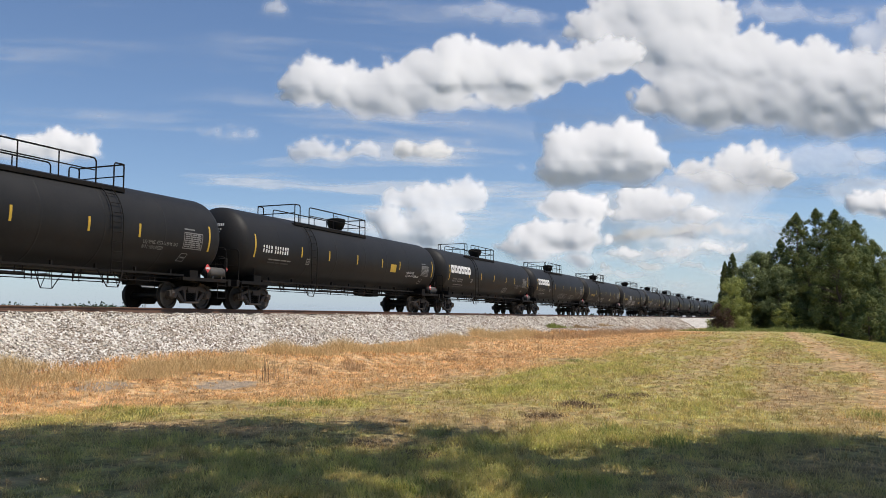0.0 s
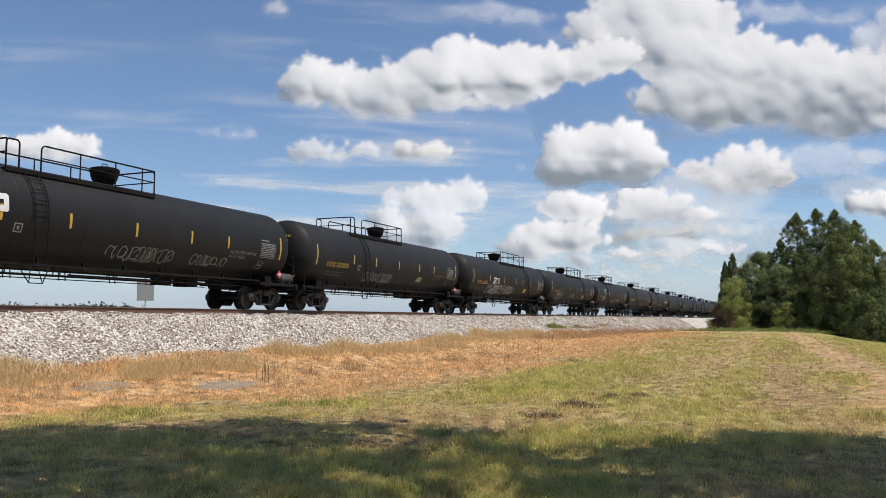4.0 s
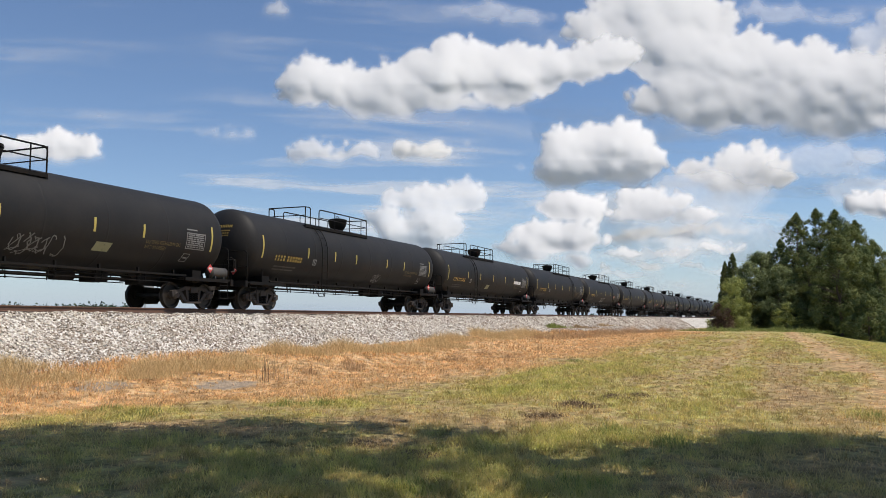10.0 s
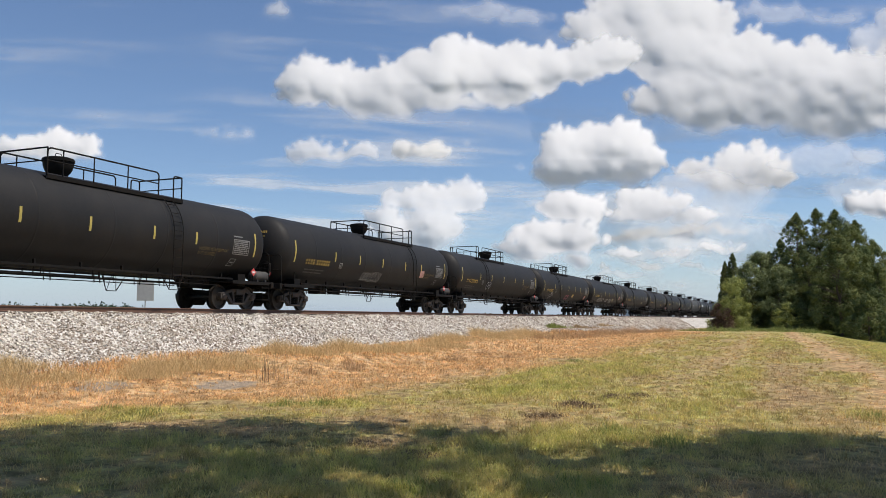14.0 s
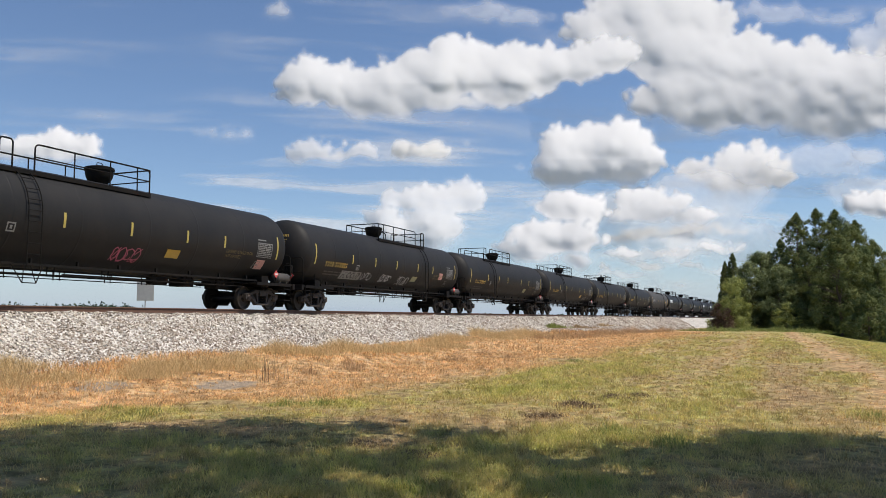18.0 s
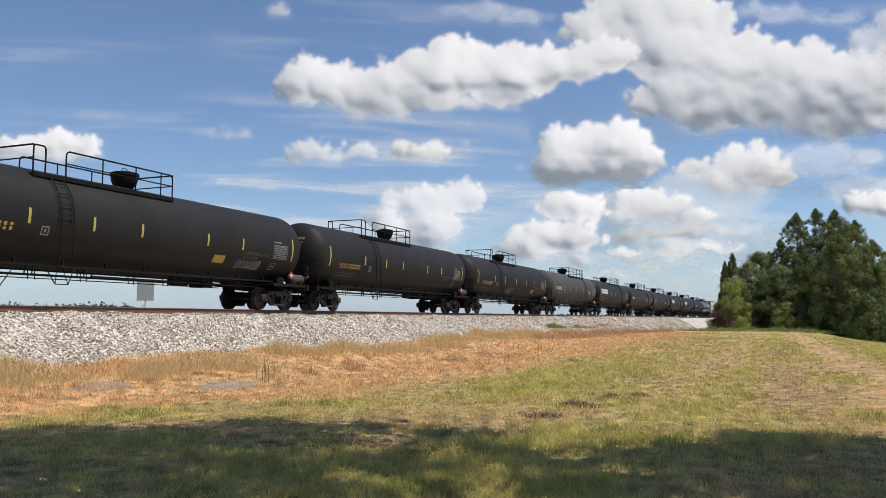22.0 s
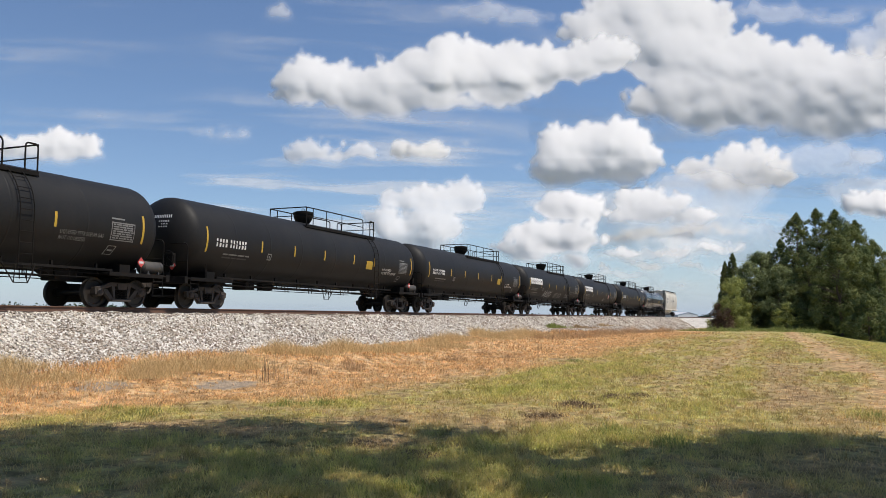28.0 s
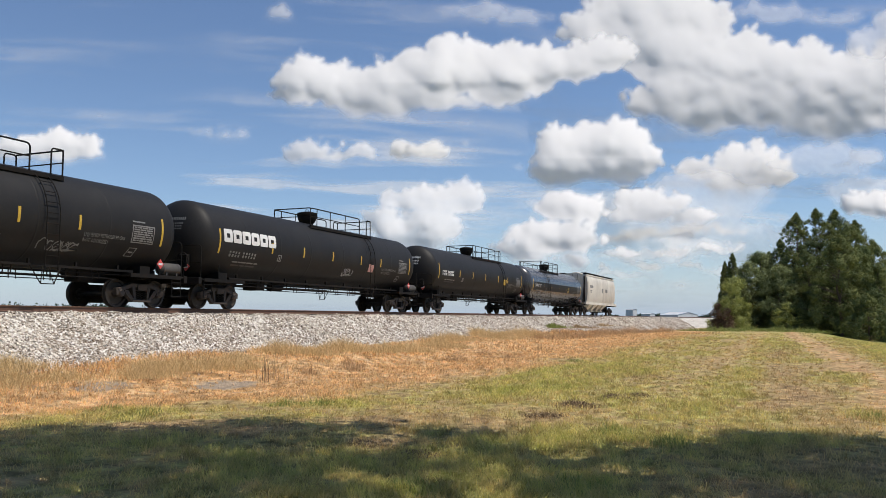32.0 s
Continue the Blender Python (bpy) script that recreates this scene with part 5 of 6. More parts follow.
def head_bars(car, mat):
    """Small marks on the head that faces the way of travel."""
    bm = bmesh.new()
    for z, h, y0, y1, n in ((3.30, 0.11, -0.62, 0.12, 10), (3.12, 0.05, -0.55, -0.1, 5), (3.02, 0.045, -0.5, -0.2, 3), (2.92, 0.045, -0.5, -0.1, 4)):
        w = (y1 - y0) / n
        for i in range(n):
            a, b = y0 + i * w, y0 + (i + 0.6) * w
            vs = []
            for y, zz in ((a, z - h / 2), (b, z - h / 2), (b, z + h / 2), (a, z + h / 2)):
                r2 = (y * y + (zz - Z_TANK) ** 2) / R_TANK ** 2
                vs.append(bm.verts.new((-TANGENT - HEAD * math.sqrt(max(0, 1 - r2)) - 0.008, y, zz)))
            bm.faces.new(vs)
    return tagged(part("head_mark", bm, mat, car, "small marks on the tank head", smooth=60), kind="stuff")


def words_mesh(name, body, x, z, size, mat, narrow=0.78, slant=0.0, heavy=0.0):
    """Readable words, bent round the tank."""
    cu = bpy.data.curves.new("words", "FONT")
    cu.body = body
    cu.size, cu.resolution_u, cu.space_line, cu.shear, cu.offset = size, 1, 1.0, slant, heavy
    ob = new("words", cu)
    bpy.context.view_layer.update()
    me = bpy.data.meshes.new_from_object(ob.evaluated_get(bpy.context.evaluated_depsgraph_get()))
    bpy.data.objects.remove(ob)
    for v in me.vertices:
        zz = z + v.co.y
        v.co = (x + v.co.x * narrow, -math.sqrt((R_TANK + 0.009) ** 2 - (zz - Z_TANK) ** 2), zz)
    me.materials.clear()
    me.materials.append(mat)
    me.name = name
    return me


def spider(car, x, z):
    """A spider and a jagged arrow in thin silver strokes."""
    strokes = [[(x - 0.05 + 0.17 * math.cos(a), z + 0.20 * math.sin(a)) for a in (2 * math.pi * i / 14 for i in range(15))]]
    for i in range(4):
        for s in (-1, 1):
            strokes.append([(x + 0.12 * s, z + 0.1 - 0.06 * i), (x + s * (0.30 + 0.05 * i), z + 0.26 - 0.12 * i), (x + s * (0.42 - 0.06 * i), z + 0.02 - 0.16 * i)])
    strokes.append([(x - 0.55, z), (x - 0.75, z + 0.12), (x - 0.85, z - 0.08), (x - 1.0, z + 0.12), (x - 1.1, z - 0.05), (x - 1.55, z)])
    strokes.append([(x - 1.35, z + 0.14), (x - 1.6, z), (x - 1.35, z - 0.13)])
    for pts in strokes:
        part("graffiti", ribbon(bmesh.new(), pts, 0.035), M_SILVER, car, "thin silver spray-painted stroke of a spider", smooth=60)


def graffiti(car, x, z, w, h, mat, seed, label="silver spray-painted graffiti scrawl", stroke=0.055):
    rng = random.Random(seed)
    n = max(3, int(w / 0.26))
    for i in range(n):
        bm = bmesh.new()
        cx = x - w / 2 + w * (i + 0.5) / n
        pts = []
        a0, turns = rng.uniform(0, 6.28), rng.choice((0.6, 0.9, 1.3))
        rx, rz = w / n * rng.uniform(0.4, 0.8), h * rng.uniform(0.3, 0.5)
        for k in range(14):
            a = a0 + turns * 2 * math.pi * k / 13
            pts.append((cx + rx * math.cos(a) * (1 - 0.3 * k / 13) + rng.uniform(-0.03, 0.03), max(1.3, z + rz * math.sin(a) + rng.uniform(-0.03, 0.03))))
        if rng.random() < 0.5:
            pts += [(cx + rx, z - rz * 0.5), (cx - rx, z - rz), (cx, z + rz * rng.uniform(-0.2, 0.5)), (cx + rx, z + rz)]
        part("graffiti", ribbon(bm, pts, stroke), mat, car, label, smooth=60)


SPRAY = {4: [(-4.2, 1.72, 2.4, 0.75, "s"), (-3.5, 1.8, 2.4, 0.7, "s"), (-2.4, 1.75, 2.0, 0.75, "s"), (-0.4, 1.75, 1.9, 0.75, "s"), (-0.1, 1.8, 1.9, 0.65, "s")], 5: [(-5.3, 1.75, 2.2, 0.7, "s")],
         6: [(-4.9, 2.75, 1.0, 0.6, "m"), (-5.2, 1.95, 0.8, 0.6, "m"), (0.9, 1.75, 1.8, 0.6, "g")], 10: [(-1.0, 1.75, 2.0, 0.5, "g")], 11: [(-3.0, 1.95, 0.8, 0.5, "s")],
         12: [(-5.5, 1.7, 1.0, 0.6, "s"), (0.1, 1.7, 1.2, 0.5, "p")], 13: [(-3.2, 1.75, 1.0, 0.4, "s"), (-1.0, 1.75, 1.2, 0.4, "s"), (1.1, 1.7, 1.3, 0.5, "s")],
         2: [(0.5, 1.75, 3.0, 0.5, "g"), (4.0, 1.75, 2.0, 0.4, "g")], 3: [(-2.0, 1.75, 3.0, 0.5, "g")], 7: [(2.0, 1.7, 0.8, 0.4, "g")], 17: [(-1.0, 1.75, 1.4, 0.5, "g")],
         15: [(5.5, 1.75, 1.6, 0.4, "g")], 1: [(3.0, 1.75, 1.0, 0.4, "g")], 22: [(-2.5, 1.8, 2.4, 0.6, "s"), (1.0, 1.75, 2.4, 0.5, "g"), (4.2, 1.75, 1.4, 0.4, "g")], 23: [(1.6, 1.85, 1.0, 0.35, "s")]}
STYLE = {-1: "white", 0: "white", 1: "logo", 2: "logo", 18: "white", 19: "logo", 20: "white", 21: "white", 22: "logo", 23: "logo", 24: "white", 25: "white"}
PLATES = {-1: [], 0: [(4.1, "y")], 4: [(3.6, "y")], 5: [(4.0, "y")], 6: [(3.2, "o")], 8: [(-0.9, "o"), (5.7, "w")], 12: [(2.2, "y"), (7.35, "p")], 13: [(2.4, "o"), (6.1, "r")], 14: [(4.0, "o")], 15: [(3.6, "y")],
          17: [(4.76, "o")], 18: [(5.6, "y")], 20: [(4.3, "y")], 21: [(4.3, "y")], 23: [(3.8, "r")], 24: [(4.2, "y")], 25: [(3.4, "y")], 3: [(3.0, "o")], 10: [(5.0, "r")]}
M_MAGENTA = worn("faded magenta spray", (0.36, 0.07, 0.13), (0.46, 0.12, 0.19), 8.0, 0.6, grime=(0.15, 0.05, 0.07))
M_OLIVE = worn("pale olive panel", (0.22, 0.22, 0.12), (0.30, 0.30, 0.17), 6.0, 0.6)


def dress(k, car):
    if k in (18, 25):
        car["label"] = "plain grey tank car with a top walkway and yellow stripes" if k == 18 else "glossy dark tank car with a dull black band"
    elif STYLE.get(k) == "logo":
        car["label"] = "black tank car with six large white blocks on its side"
    elif STYLE.get(k) == "white":
        car["label"] = "clean black tank car with a white number and yellow stripes"
    elif k in SPRAY:
        car["label"] = "black tank car with spray-painted scrawls and faded yellow number"
    style = STYLE.get(k, "yellow")
    marks = {"white": M_WHITE, "logo": M_GREYMARK, "yellow": M_YELLOW_PAINT}[style]
    faint = M_GREYMARK if style != "yellow" else M_YELLOW_PAINT
    if style == "logo":
        for i in range(6):
            block(car, -8.20 + 0.578 * i, 2.76, 0.525, 0.50)
        glyphs("number", car, -7.78, -6.0, 2.09, 0.21, 9, M_GREYMARK, "greyed block sign")
    elif style == "white":
        glyphs("number", car, -7.9, -6.0, 2.45, 0.30, 10, M_WHITE, "white block sign")
    else:
        glyphs("number", car, -7.5, -5.4, 2.15, 0.22, 10, M_YELLOW_PAINT, "faded yellow block sign")
    z = 1.86 if style != "white" else 2.10
    bars("small_print", car, -7.4, z - 0.05, [0.3, 0.5, 0.4, 0.25], 0.05, M_FAINT if style == "yellow" else M_GREYMARK, 0.06)
    bars("small_print", car, -7.4, z - 0.17, [0.5, 0.3, 0.6], 0.05, M_FAINT, 0.06)
    head_bars(car, marks)
    part("stencil_box", shared("sbox", stencil_box_mesh), None, car, "small outlined stencil")
    back = pose(LONGER if k in (0, 20, 21) else 0.0, 0, 0)
    part("data_panel", shared("dpanel", data_panel_mesh), None, car, "greyed data panel with rows of print", back)
    first = k in (0, 20, 21)
    part("warning", shared(("gas", style == "yellow", first), lambda: words_mesh("warning", "NON-ODORIZED\nLIQUEFIED PETROLEUM GAS" if first else "LIQUEFIED PETROLEUM GAS\nNOT ODORIZED", 5.0, 2.12, 0.17, M_YELLOW_FAINT if style == "yellow" else M_WHITE if first else M_GREYMARK)), None, car, "stencilled gas warning", back)
    part("diamond", shared("dia", diamond_mesh), None, car, "", back)
    for x, c in PLATES.get(k, ()):
        mat, lab = {"p": (M_PINK, ""), "y": (M_YELLOW, "yellow panel"), "o": (M_OLIVE, "pale olive panel"), "w": (M_WHITE, "long white panel"), "r": (M_PINK, "faded red and white panel")}[c]
        if c == "p":
            panel(car, "panel", x - 0.27, x + 0.27, 1.62, 1.98, M_PINK, "faded red and white panel")
            continue
        if c == "r":
            panel(car, "panel", x - 0.27, x + 0.27, 1.98, 2.36, mat, lab)
        elif c == "w":
            panel(car, "panel", x - 0.85, x + 0.85, 2.28, 2.50, mat, lab)
        else:
            panel(car, "panel", x - 0.33, x + 0.33, 1.72 if c != "y" or style == "yellow" else 2.11, 2.0 if c != "y" or style == "yellow" else 2.52, mat, lab, 0.08 if c == "o" else 0.0)
    for i, (x, z, w, h, c) in enumerate(SPRAY.get(k, ())):
        mat, lab = {"s": (M_SILVER, "silver spray-painted graffiti scrawl"), "g": (M_GREYMARK, "faded grey graffiti scrawl"), "w": (M_WHITE, "white graffiti scrawl"), "m": (M_MINT, "mint green graffiti scrawl"), "p": (M_MAGENTA, "faded magenta graffiti scrawl")}[c]
        graffiti(car, x, z, w, h, mat, 100 * k + i, lab, 0.036 if c != "w" else 0.06)
    if k == 4:
        part("graffiti", words_mesh("graffiti", "SEPTIC!", -4.40, 2.16, 0.60, M_WHITE, 0.70, 0.1, 0.012), None, car, "tall white spray-painted letters")
    if k == 5:
        spider(car, -0.1, 1.86)
    if k == 13:
        panel(car, "graffiti_panel", -5.80, -3.80, 1.55, 1.92, M_GREYMARK, "grey spray-painted panel")
        part("graffiti", words_mesh("graffiti", "HICCUP", -5.70, 1.60, 0.40, M_TANK, 1.22, 0.1, 0.012), None, car, "black spray-painted letters on a grey panel")
    if k == 25:
        panel(car, "band", -8.2, 8.4, 2.05, 2.72, M_TANK_NEW, "dull black band")


def stencil_box_mesh():
    bm = bmesh.new()
    for a in ((-4.55, -4.51, 2.0, 2.26), (-4.31, -4.27, 2.0, 2.26), (-4.51, -4.31, 2.22, 2.26), (-4.51, -4.31, 2.0, 2.04), (-4.45, -4.37, 2.08, 2.18)):
        patch(bm, *a)
    return finish("stencil_box", bm, M_GREYMARK, 60)


def data_panel_mesh():
    bm = bmesh.new()
    patch(bm, 6.95, 7.95, 2.62, 2.66), patch(bm, 6.95, 7.95, 2.08, 2.11)
    patch(bm, 6.95, 6.98, 2.11, 2.62), patch(bm, 7.92, 7.95, 2.11, 2.62)
    rng = random.Random(4)
    for i in range(7):
        x = 7.02
        while x < 7.85:
            w = rng.uniform(0.08, 0.3)
            patch(bm, x, min(x + w, 7.9), 2.14 + 0.07 * i, 2.185 + 0.07 * i)
            x += w + 0.03
    patch(bm, 6.95, 7.5, 2.74, 2.79)
    return finish("data_panel", bm, M_GREYMARK, 60)


def diamond_mesh():
    bm = bmesh.new()
    for d in (0, 0.32):
        patch(bm, 6.9 + d, 6.93 + d, 1.66, 1.90, skew=0.08)
    patch(bm, 6.9, 7.25, 1.64, 1.66), patch(bm, 6.98, 7.33, 1.90, 1.92), patch(bm, 7.02, 7.22, 1.75, 1.80)
    return finish("diamond", bm, M_GREYMARK, 60)


for k, car, s in CARS:
    dress(k, car)
CARS.append((26, hopper_car(), 329.6))


# ---- ties ----
def ties():
    bm = bmesh.new()
    box(bm, -0.115, 0.115, -1.3, 1.3, -0.35, -0.172, 0.01)
    me = finish("tie", bm, M_TIE, 30)
    for i in range(150):
        t = new("tie", me)
        t.location = (-12 + 0.56 * i, TRACK, RAIL)
        tagged(t, "weathered wooden tie bedded in pale ballast", "tie", "ties of the track")


ties()


# ---- loose stones on the ballast ----
def stones():
    rng = np.random.default_rng(5)
    n = 90000
    x = 7 + 150 * rng.uniform(0, 1, n) ** 2.1
    y = rng.uniform(TRACK - 5.3, TRACK - 1.9, n)
    z = bed_z(x, y)
    keep = z > ground_z(x, y) - 0.05
    x, y, z = x[keep], y[keep], z[keep]
    # stones that have rolled past the toe
    k = 120
    sx = 14.6 + 6 * rng.uniform(0, 1, k)
    sy = TRACK - 4.9 - np.abs(rng.normal(0, 0.8, k)) * (0.5 + 0.9 * np.clip(0.4 + fbm(sx * 0.4, sx * 0 + 3.0, 44, 3), 0, 1.6))
    x, y, z = np.concatenate([x, sx]), np.concatenate([y, sy]), np.concatenate([z, np.maximum(ground_z(sx, sy), ballast_z(sy)) + 0.015])
    n = len(x)
    r = rng.uniform(0.015, 0.036, n) * (1 + x / 75)
    base = np.array([(1, 0, 0), (-1, 0, 0), (0, 1, 0), (0, -1, 0), (0, 0, 1), (0, 0, -1)], float)
    tri = np.array([(0, 2, 4), (2, 1, 4), (1, 3, 4), (3, 0, 4), (2, 0, 5), (1, 2, 5), (3, 1, 5), (0, 3, 5)])
    V = base[None] * rng.uniform(0.6, 1.25, (n, 6, 1)) + rng.normal(0, 0.28, (n, 6, 3))
    a = rng.uniform(0, 2 * math.pi, n)
    c, s = np.cos(a)[:, None], np.sin(a)[:, None]
    V = np.stack([V[..., 0] * c - V[..., 1] * s, V[..., 0] * s + V[..., 1] * c, V[..., 2] * 0.8], -1) * r[:, None, None]
    V += np.stack([x, y, z + r * 0.35], -1)[:, None]
    F = (np.arange(n)[:, None, None] * 6 + tri[None]).reshape(-1, 3)
    m = island("ballast stone", [(0.0, (0.09, 0.07, 0.052)), (0.22, (0.36, 0.305, 0.24)), (0.5, (0.68, 0.61, 0.51)), (1.0, (0.90, 0.84, 0.735))], 0.9, ((0.30, 0.22, 0.16), 0.6, 0.5))
    nt, b = m.node_tree, m.node_tree.nodes["Principled BSDF"]
    tc, sep, foot = nt.nodes.new("ShaderNodeTexCoord"), nt.nodes.new("ShaderNodeSeparateXYZ"), nt.nodes.new("ShaderNodeMapRange")
    nt.links.new(tc.outputs["Object"], sep.inputs[0])
    foot.inputs[1].default_value, foot.inputs[2].default_value = 18.0, 15.6
    nt.links.new(sep.outputs[1], foot.inputs[0])
    clean = b.inputs["Base Color"].links[0].from_socket
    dirty = maths(nt, "MULTIPLY", foot.outputs[0], maths(nt, "ADD", noise_node(nt, 1.2, 4.0), 0.15), True)
    nt.links.new(mix(nt, dirty, clean, mix(nt, 0.6, clean, (0.27, 0.20, 0.135))), b.inputs["Base Color"])
    tagged(new("ballast_stones", arrays("ballast_stones", V.reshape(-1, 3), F, m)), "loose pale crushed limestone on the bed's slope", "ballast", kind="stuff")


stones()


# ---- grass ----
def blades(name, label, x, y, h, lean, width, rng, mat, z=None):
    n = len(x)
    if z is None:
        z = ground_z(x, y)
    a, b = rng.uniform(0, 2 * math.pi, n), rng.uniform(0, 2 * math.pi, n)
    side = np.stack([np.cos(b), np.sin(b), np.zeros(n)], -1) * (width / 2)[:, None]
    d = np.stack([np.cos(a), np.sin(a), np.zeros(n)], -1)
    p = np.stack([x, y, z - 0.01], -1)
    up = np.array([0, 0, 1.0])
    mid = p + d * (h * lean * 0.35)[:, None] + up * (h * 0.6 * np.sqrt(np.clip(1 - (lean * 0.6) ** 2, 0.02, 1)))[:, None]
    tip = p + d * (h * lean)[:, None] + up * (h * np.sqrt(np.clip(1 - lean ** 2, 0.03, 1)))[:, None]
    V = np.stack([p - side, p + side, mid + side * 0.8, mid - side * 0.8, tip + side * 0.15, tip - side * 0.15], 1).reshape(-1, 3)
    i = np.arange(n)[:, None] * 6
    F = np.concatenate([i + np.array([0, 1, 2, 3]), i + np.array([3, 2, 4, 5])], 0)
    me = arrays(name, V, F, mat)
    if mat is M_BLADE:
        mark_state(me, x, y, 6)
    return tagged(new(name, me), label, "grass", kind="stuff")


def in_view(rng, n, r0, r1, power):
    """Places on the ground spread over the part that lies before the camera."""
    r = r0 + (r1 - r0) * rng.uniform(0, 1, n) ** power
    a = YAW + rng.uniform(-0.56, 0.56, n)
    return r * np.cos(a), r * np.sin(a), r


def on_grass(rng, dead, lush, bare):
    """Keeps few blades on straw, worn and bare ground, many where it is lush."""
    return rng.uniform(0, 1, len(dead)) < np.clip(0.62 + 0.55 * lush, 0.12, 1) * (1 - 0.8 * dead) * (1 - 0.93 * bare)


def clumps(rng, x, y, r, per, spread):
    """Blades gathered in small tufts round the given places."""
    k = rng.integers(per // 2, per + 1, len(x))
    s = spread * rng.uniform(0.5, 1.3, len(x))
    x, y, r, s = (np.repeat(v, k) for v in (x, y, r, s))
    return x + s * rng.normal(0, 1, len(x)), y + s * rng.normal(0, 1, len(x)), r, s


def verge():
    rng = np.random.default_rng(11)
    x, y, r = in_view(rng, 170000, 4.5, 75, 1.8)
    dead, lush, bare = verge_state(x, y)
    k = on_grass(rng, dead, lush, bare)
    x, y, r, lush = x[k], y[k], r[k], lush[k]
    h = (0.022 + 0.03 * rng.uniform(0, 1, len(x)) ** 2 + 0.05 * np.clip(lush + 0.2, 0, 1.2)) * (1 + r / 200)
    blades("grass", "short patchy green grass with straw-coloured stalks", x, y, 1.5 * h, rng.uniform(0.5, 0.98, len(x)), np.maximum(0.009, r * 0.0010), rng, M_BLADE)
    x, y, r = in_view(rng, 36000, 4.5, 62, 1.45)
    dead, lush, bare = verge_state(x, y)
    k = on_grass(rng, dead, lush - 0.15, bare)
    tall = np.clip(0.75 + 0.7 * lush[k], 0.5, 1.25) * np.interp(r[k], [5, 12, 30], [1.15, 1.0, 0.9])
    x, y, r, s = clumps(rng, x[k], y[k], r[k], 15, 0.058 * tall)
    h = (0.022 + 0.80 * s) * rng.uniform(0.4, 1.4, len(x)) * (1 + r / 200)
    blades("grass", "tufts of short green and yellowing grass", x, y, 1.35 * h, rng.uniform(0.4, 0.98, len(x)), np.maximum(0.008, r * 0.0009), rng, M_BLADE)
    x, y, r = in_view(rng, 120000, 5, 60, 1.4)
    dead, lush, bare = verge_state(x, y)
    k = rng.uniform(0, 1, len(x)) < np.clip(1.3 * bare - 0.08, 0, 1)
    x, y, r = x[k], y[k], r[k]
    blades("thatch", "flat brown mown thatch lying on bare patches", x, y, 0.05 + 0.07 * rng.uniform(0, 1, len(x)), rng.uniform(0.75, 0.99, len(x)), np.maximum(0.007, r * 0.0008), rng, M_BLADE)
    x, y, r = in_view(rng, 200000, 9, 80, 1.5)
    dead, lush, bare = verge_state(x, y)
    keep = (rng.uniform(0, 1, len(x)) < dead * 1.1) & (y < 17.8) & (bed_z(x, y) < ground_z(x, y) + 0.25)
    keep &= ~(((x - 17.0) / 1.1) ** 2 + ((y - 12.8) / 0.65) ** 2 < 0.8)
    x, y, r = x[keep], y[keep], r[keep]
    toe = smooth_step(13.6, 16.0, y) * np.clip(-0.1 + 1.8 * fbm(x * 0.55, y * 0.55, 31, 3), 0, 1.2)
    mat = np.clip(0.8 + 0.9 * fbm(x * 0.9, y * 1.1, 36, 3), 0.35, 1.8)
    h = (0.05 + 0.09 * rng.uniform(0, 1, len(x)) * mat + 0.10 * toe) * (1 + r / 120) * smooth_step(4, 8, y + 3)
    lean = np.where(rng.uniform(0, 1, len(x)) < toe + 0.05, rng.uniform(0.3, 0.95, len(x)), rng.uniform(0.75, 0.995, len(x)))
    blades("dead_grass", "matted straw-coloured dead grass beside the ballast", x, y, h, lean, np.maximum(0.009, r * 0.0009), rng, M_BLADE)


verge()


# ---- single plants ----
M_DRY = island("dry stalks", [(0.0, (0.30, 0.20, 0.10)), (0.5, (0.48, 0.34, 0.18)), (1.0, (0.60, 0.46, 0.26))], 0.9)
M_TUSSOCK = island("tan dry grass", [(0.0, (0.50, 0.36, 0.17)), (0.5, (0.72, 0.54, 0.28)), (1.0, (0.84, 0.67, 0.38))], 0.9, translucent=0.35)
M_REDDRY = island("reddish dry weeds", [(0.0, (0.34, 0.205, 0.11)), (0.6, (0.56, 0.37, 0.20)), (1.0, (0.72, 0.52, 0.30))], 0.9, translucent=0.3)
M_DARKDRY = island("dark dry stalks", [(0.0, (0.17, 0.11, 0.06)), (0.6, (0.34, 0.23, 0.13)), (1.0, (0.52, 0.38, 0.22))], 0.9)
M_BRUSH = island("cut brush", [(0.0, (0.11, 0.072, 0.045)), (0.6, (0.25, 0.17, 0.10)), (1.0, (0.55, 0.42, 0.26))], 0.9)
M_WEED = island("weed leaves", [(0.0, (0.16, 0.20, 0.05)), (0.5, (0.28, 0.33, 0.09)), (1.0, (0.42, 0.44, 0.16))], 0.7, translucent=0.3)


def tuft(name, label, x, y, w, h, n, mat, seed, category, lean=(0.1, 0.6), wide=0.012, lift=0.0):
    rng = np.random.default_rng(seed)
    px, py = rng.normal(0, w / 2.6, n), rng.normal(0, w / 2.6, n)
    t = blades(name, label, px, py, h * rng.uniform(0.4, 1.0, n) * (0.35 + 0.65 * np.exp(-(px ** 2 + py ** 2) / (0.45 * w) ** 2)), rng.uniform(lean[0], lean[1], n), np.full(n, wide), rng, mat, np.zeros(n))
    z0 = max(float(ground_z(np.array(x), np.array(y))), float(bed_z(np.array(x), np.array(y))) if y > 14.5 else -9) + lift
    t.location = (x, y, z0)
    t["category"] = category
    return t


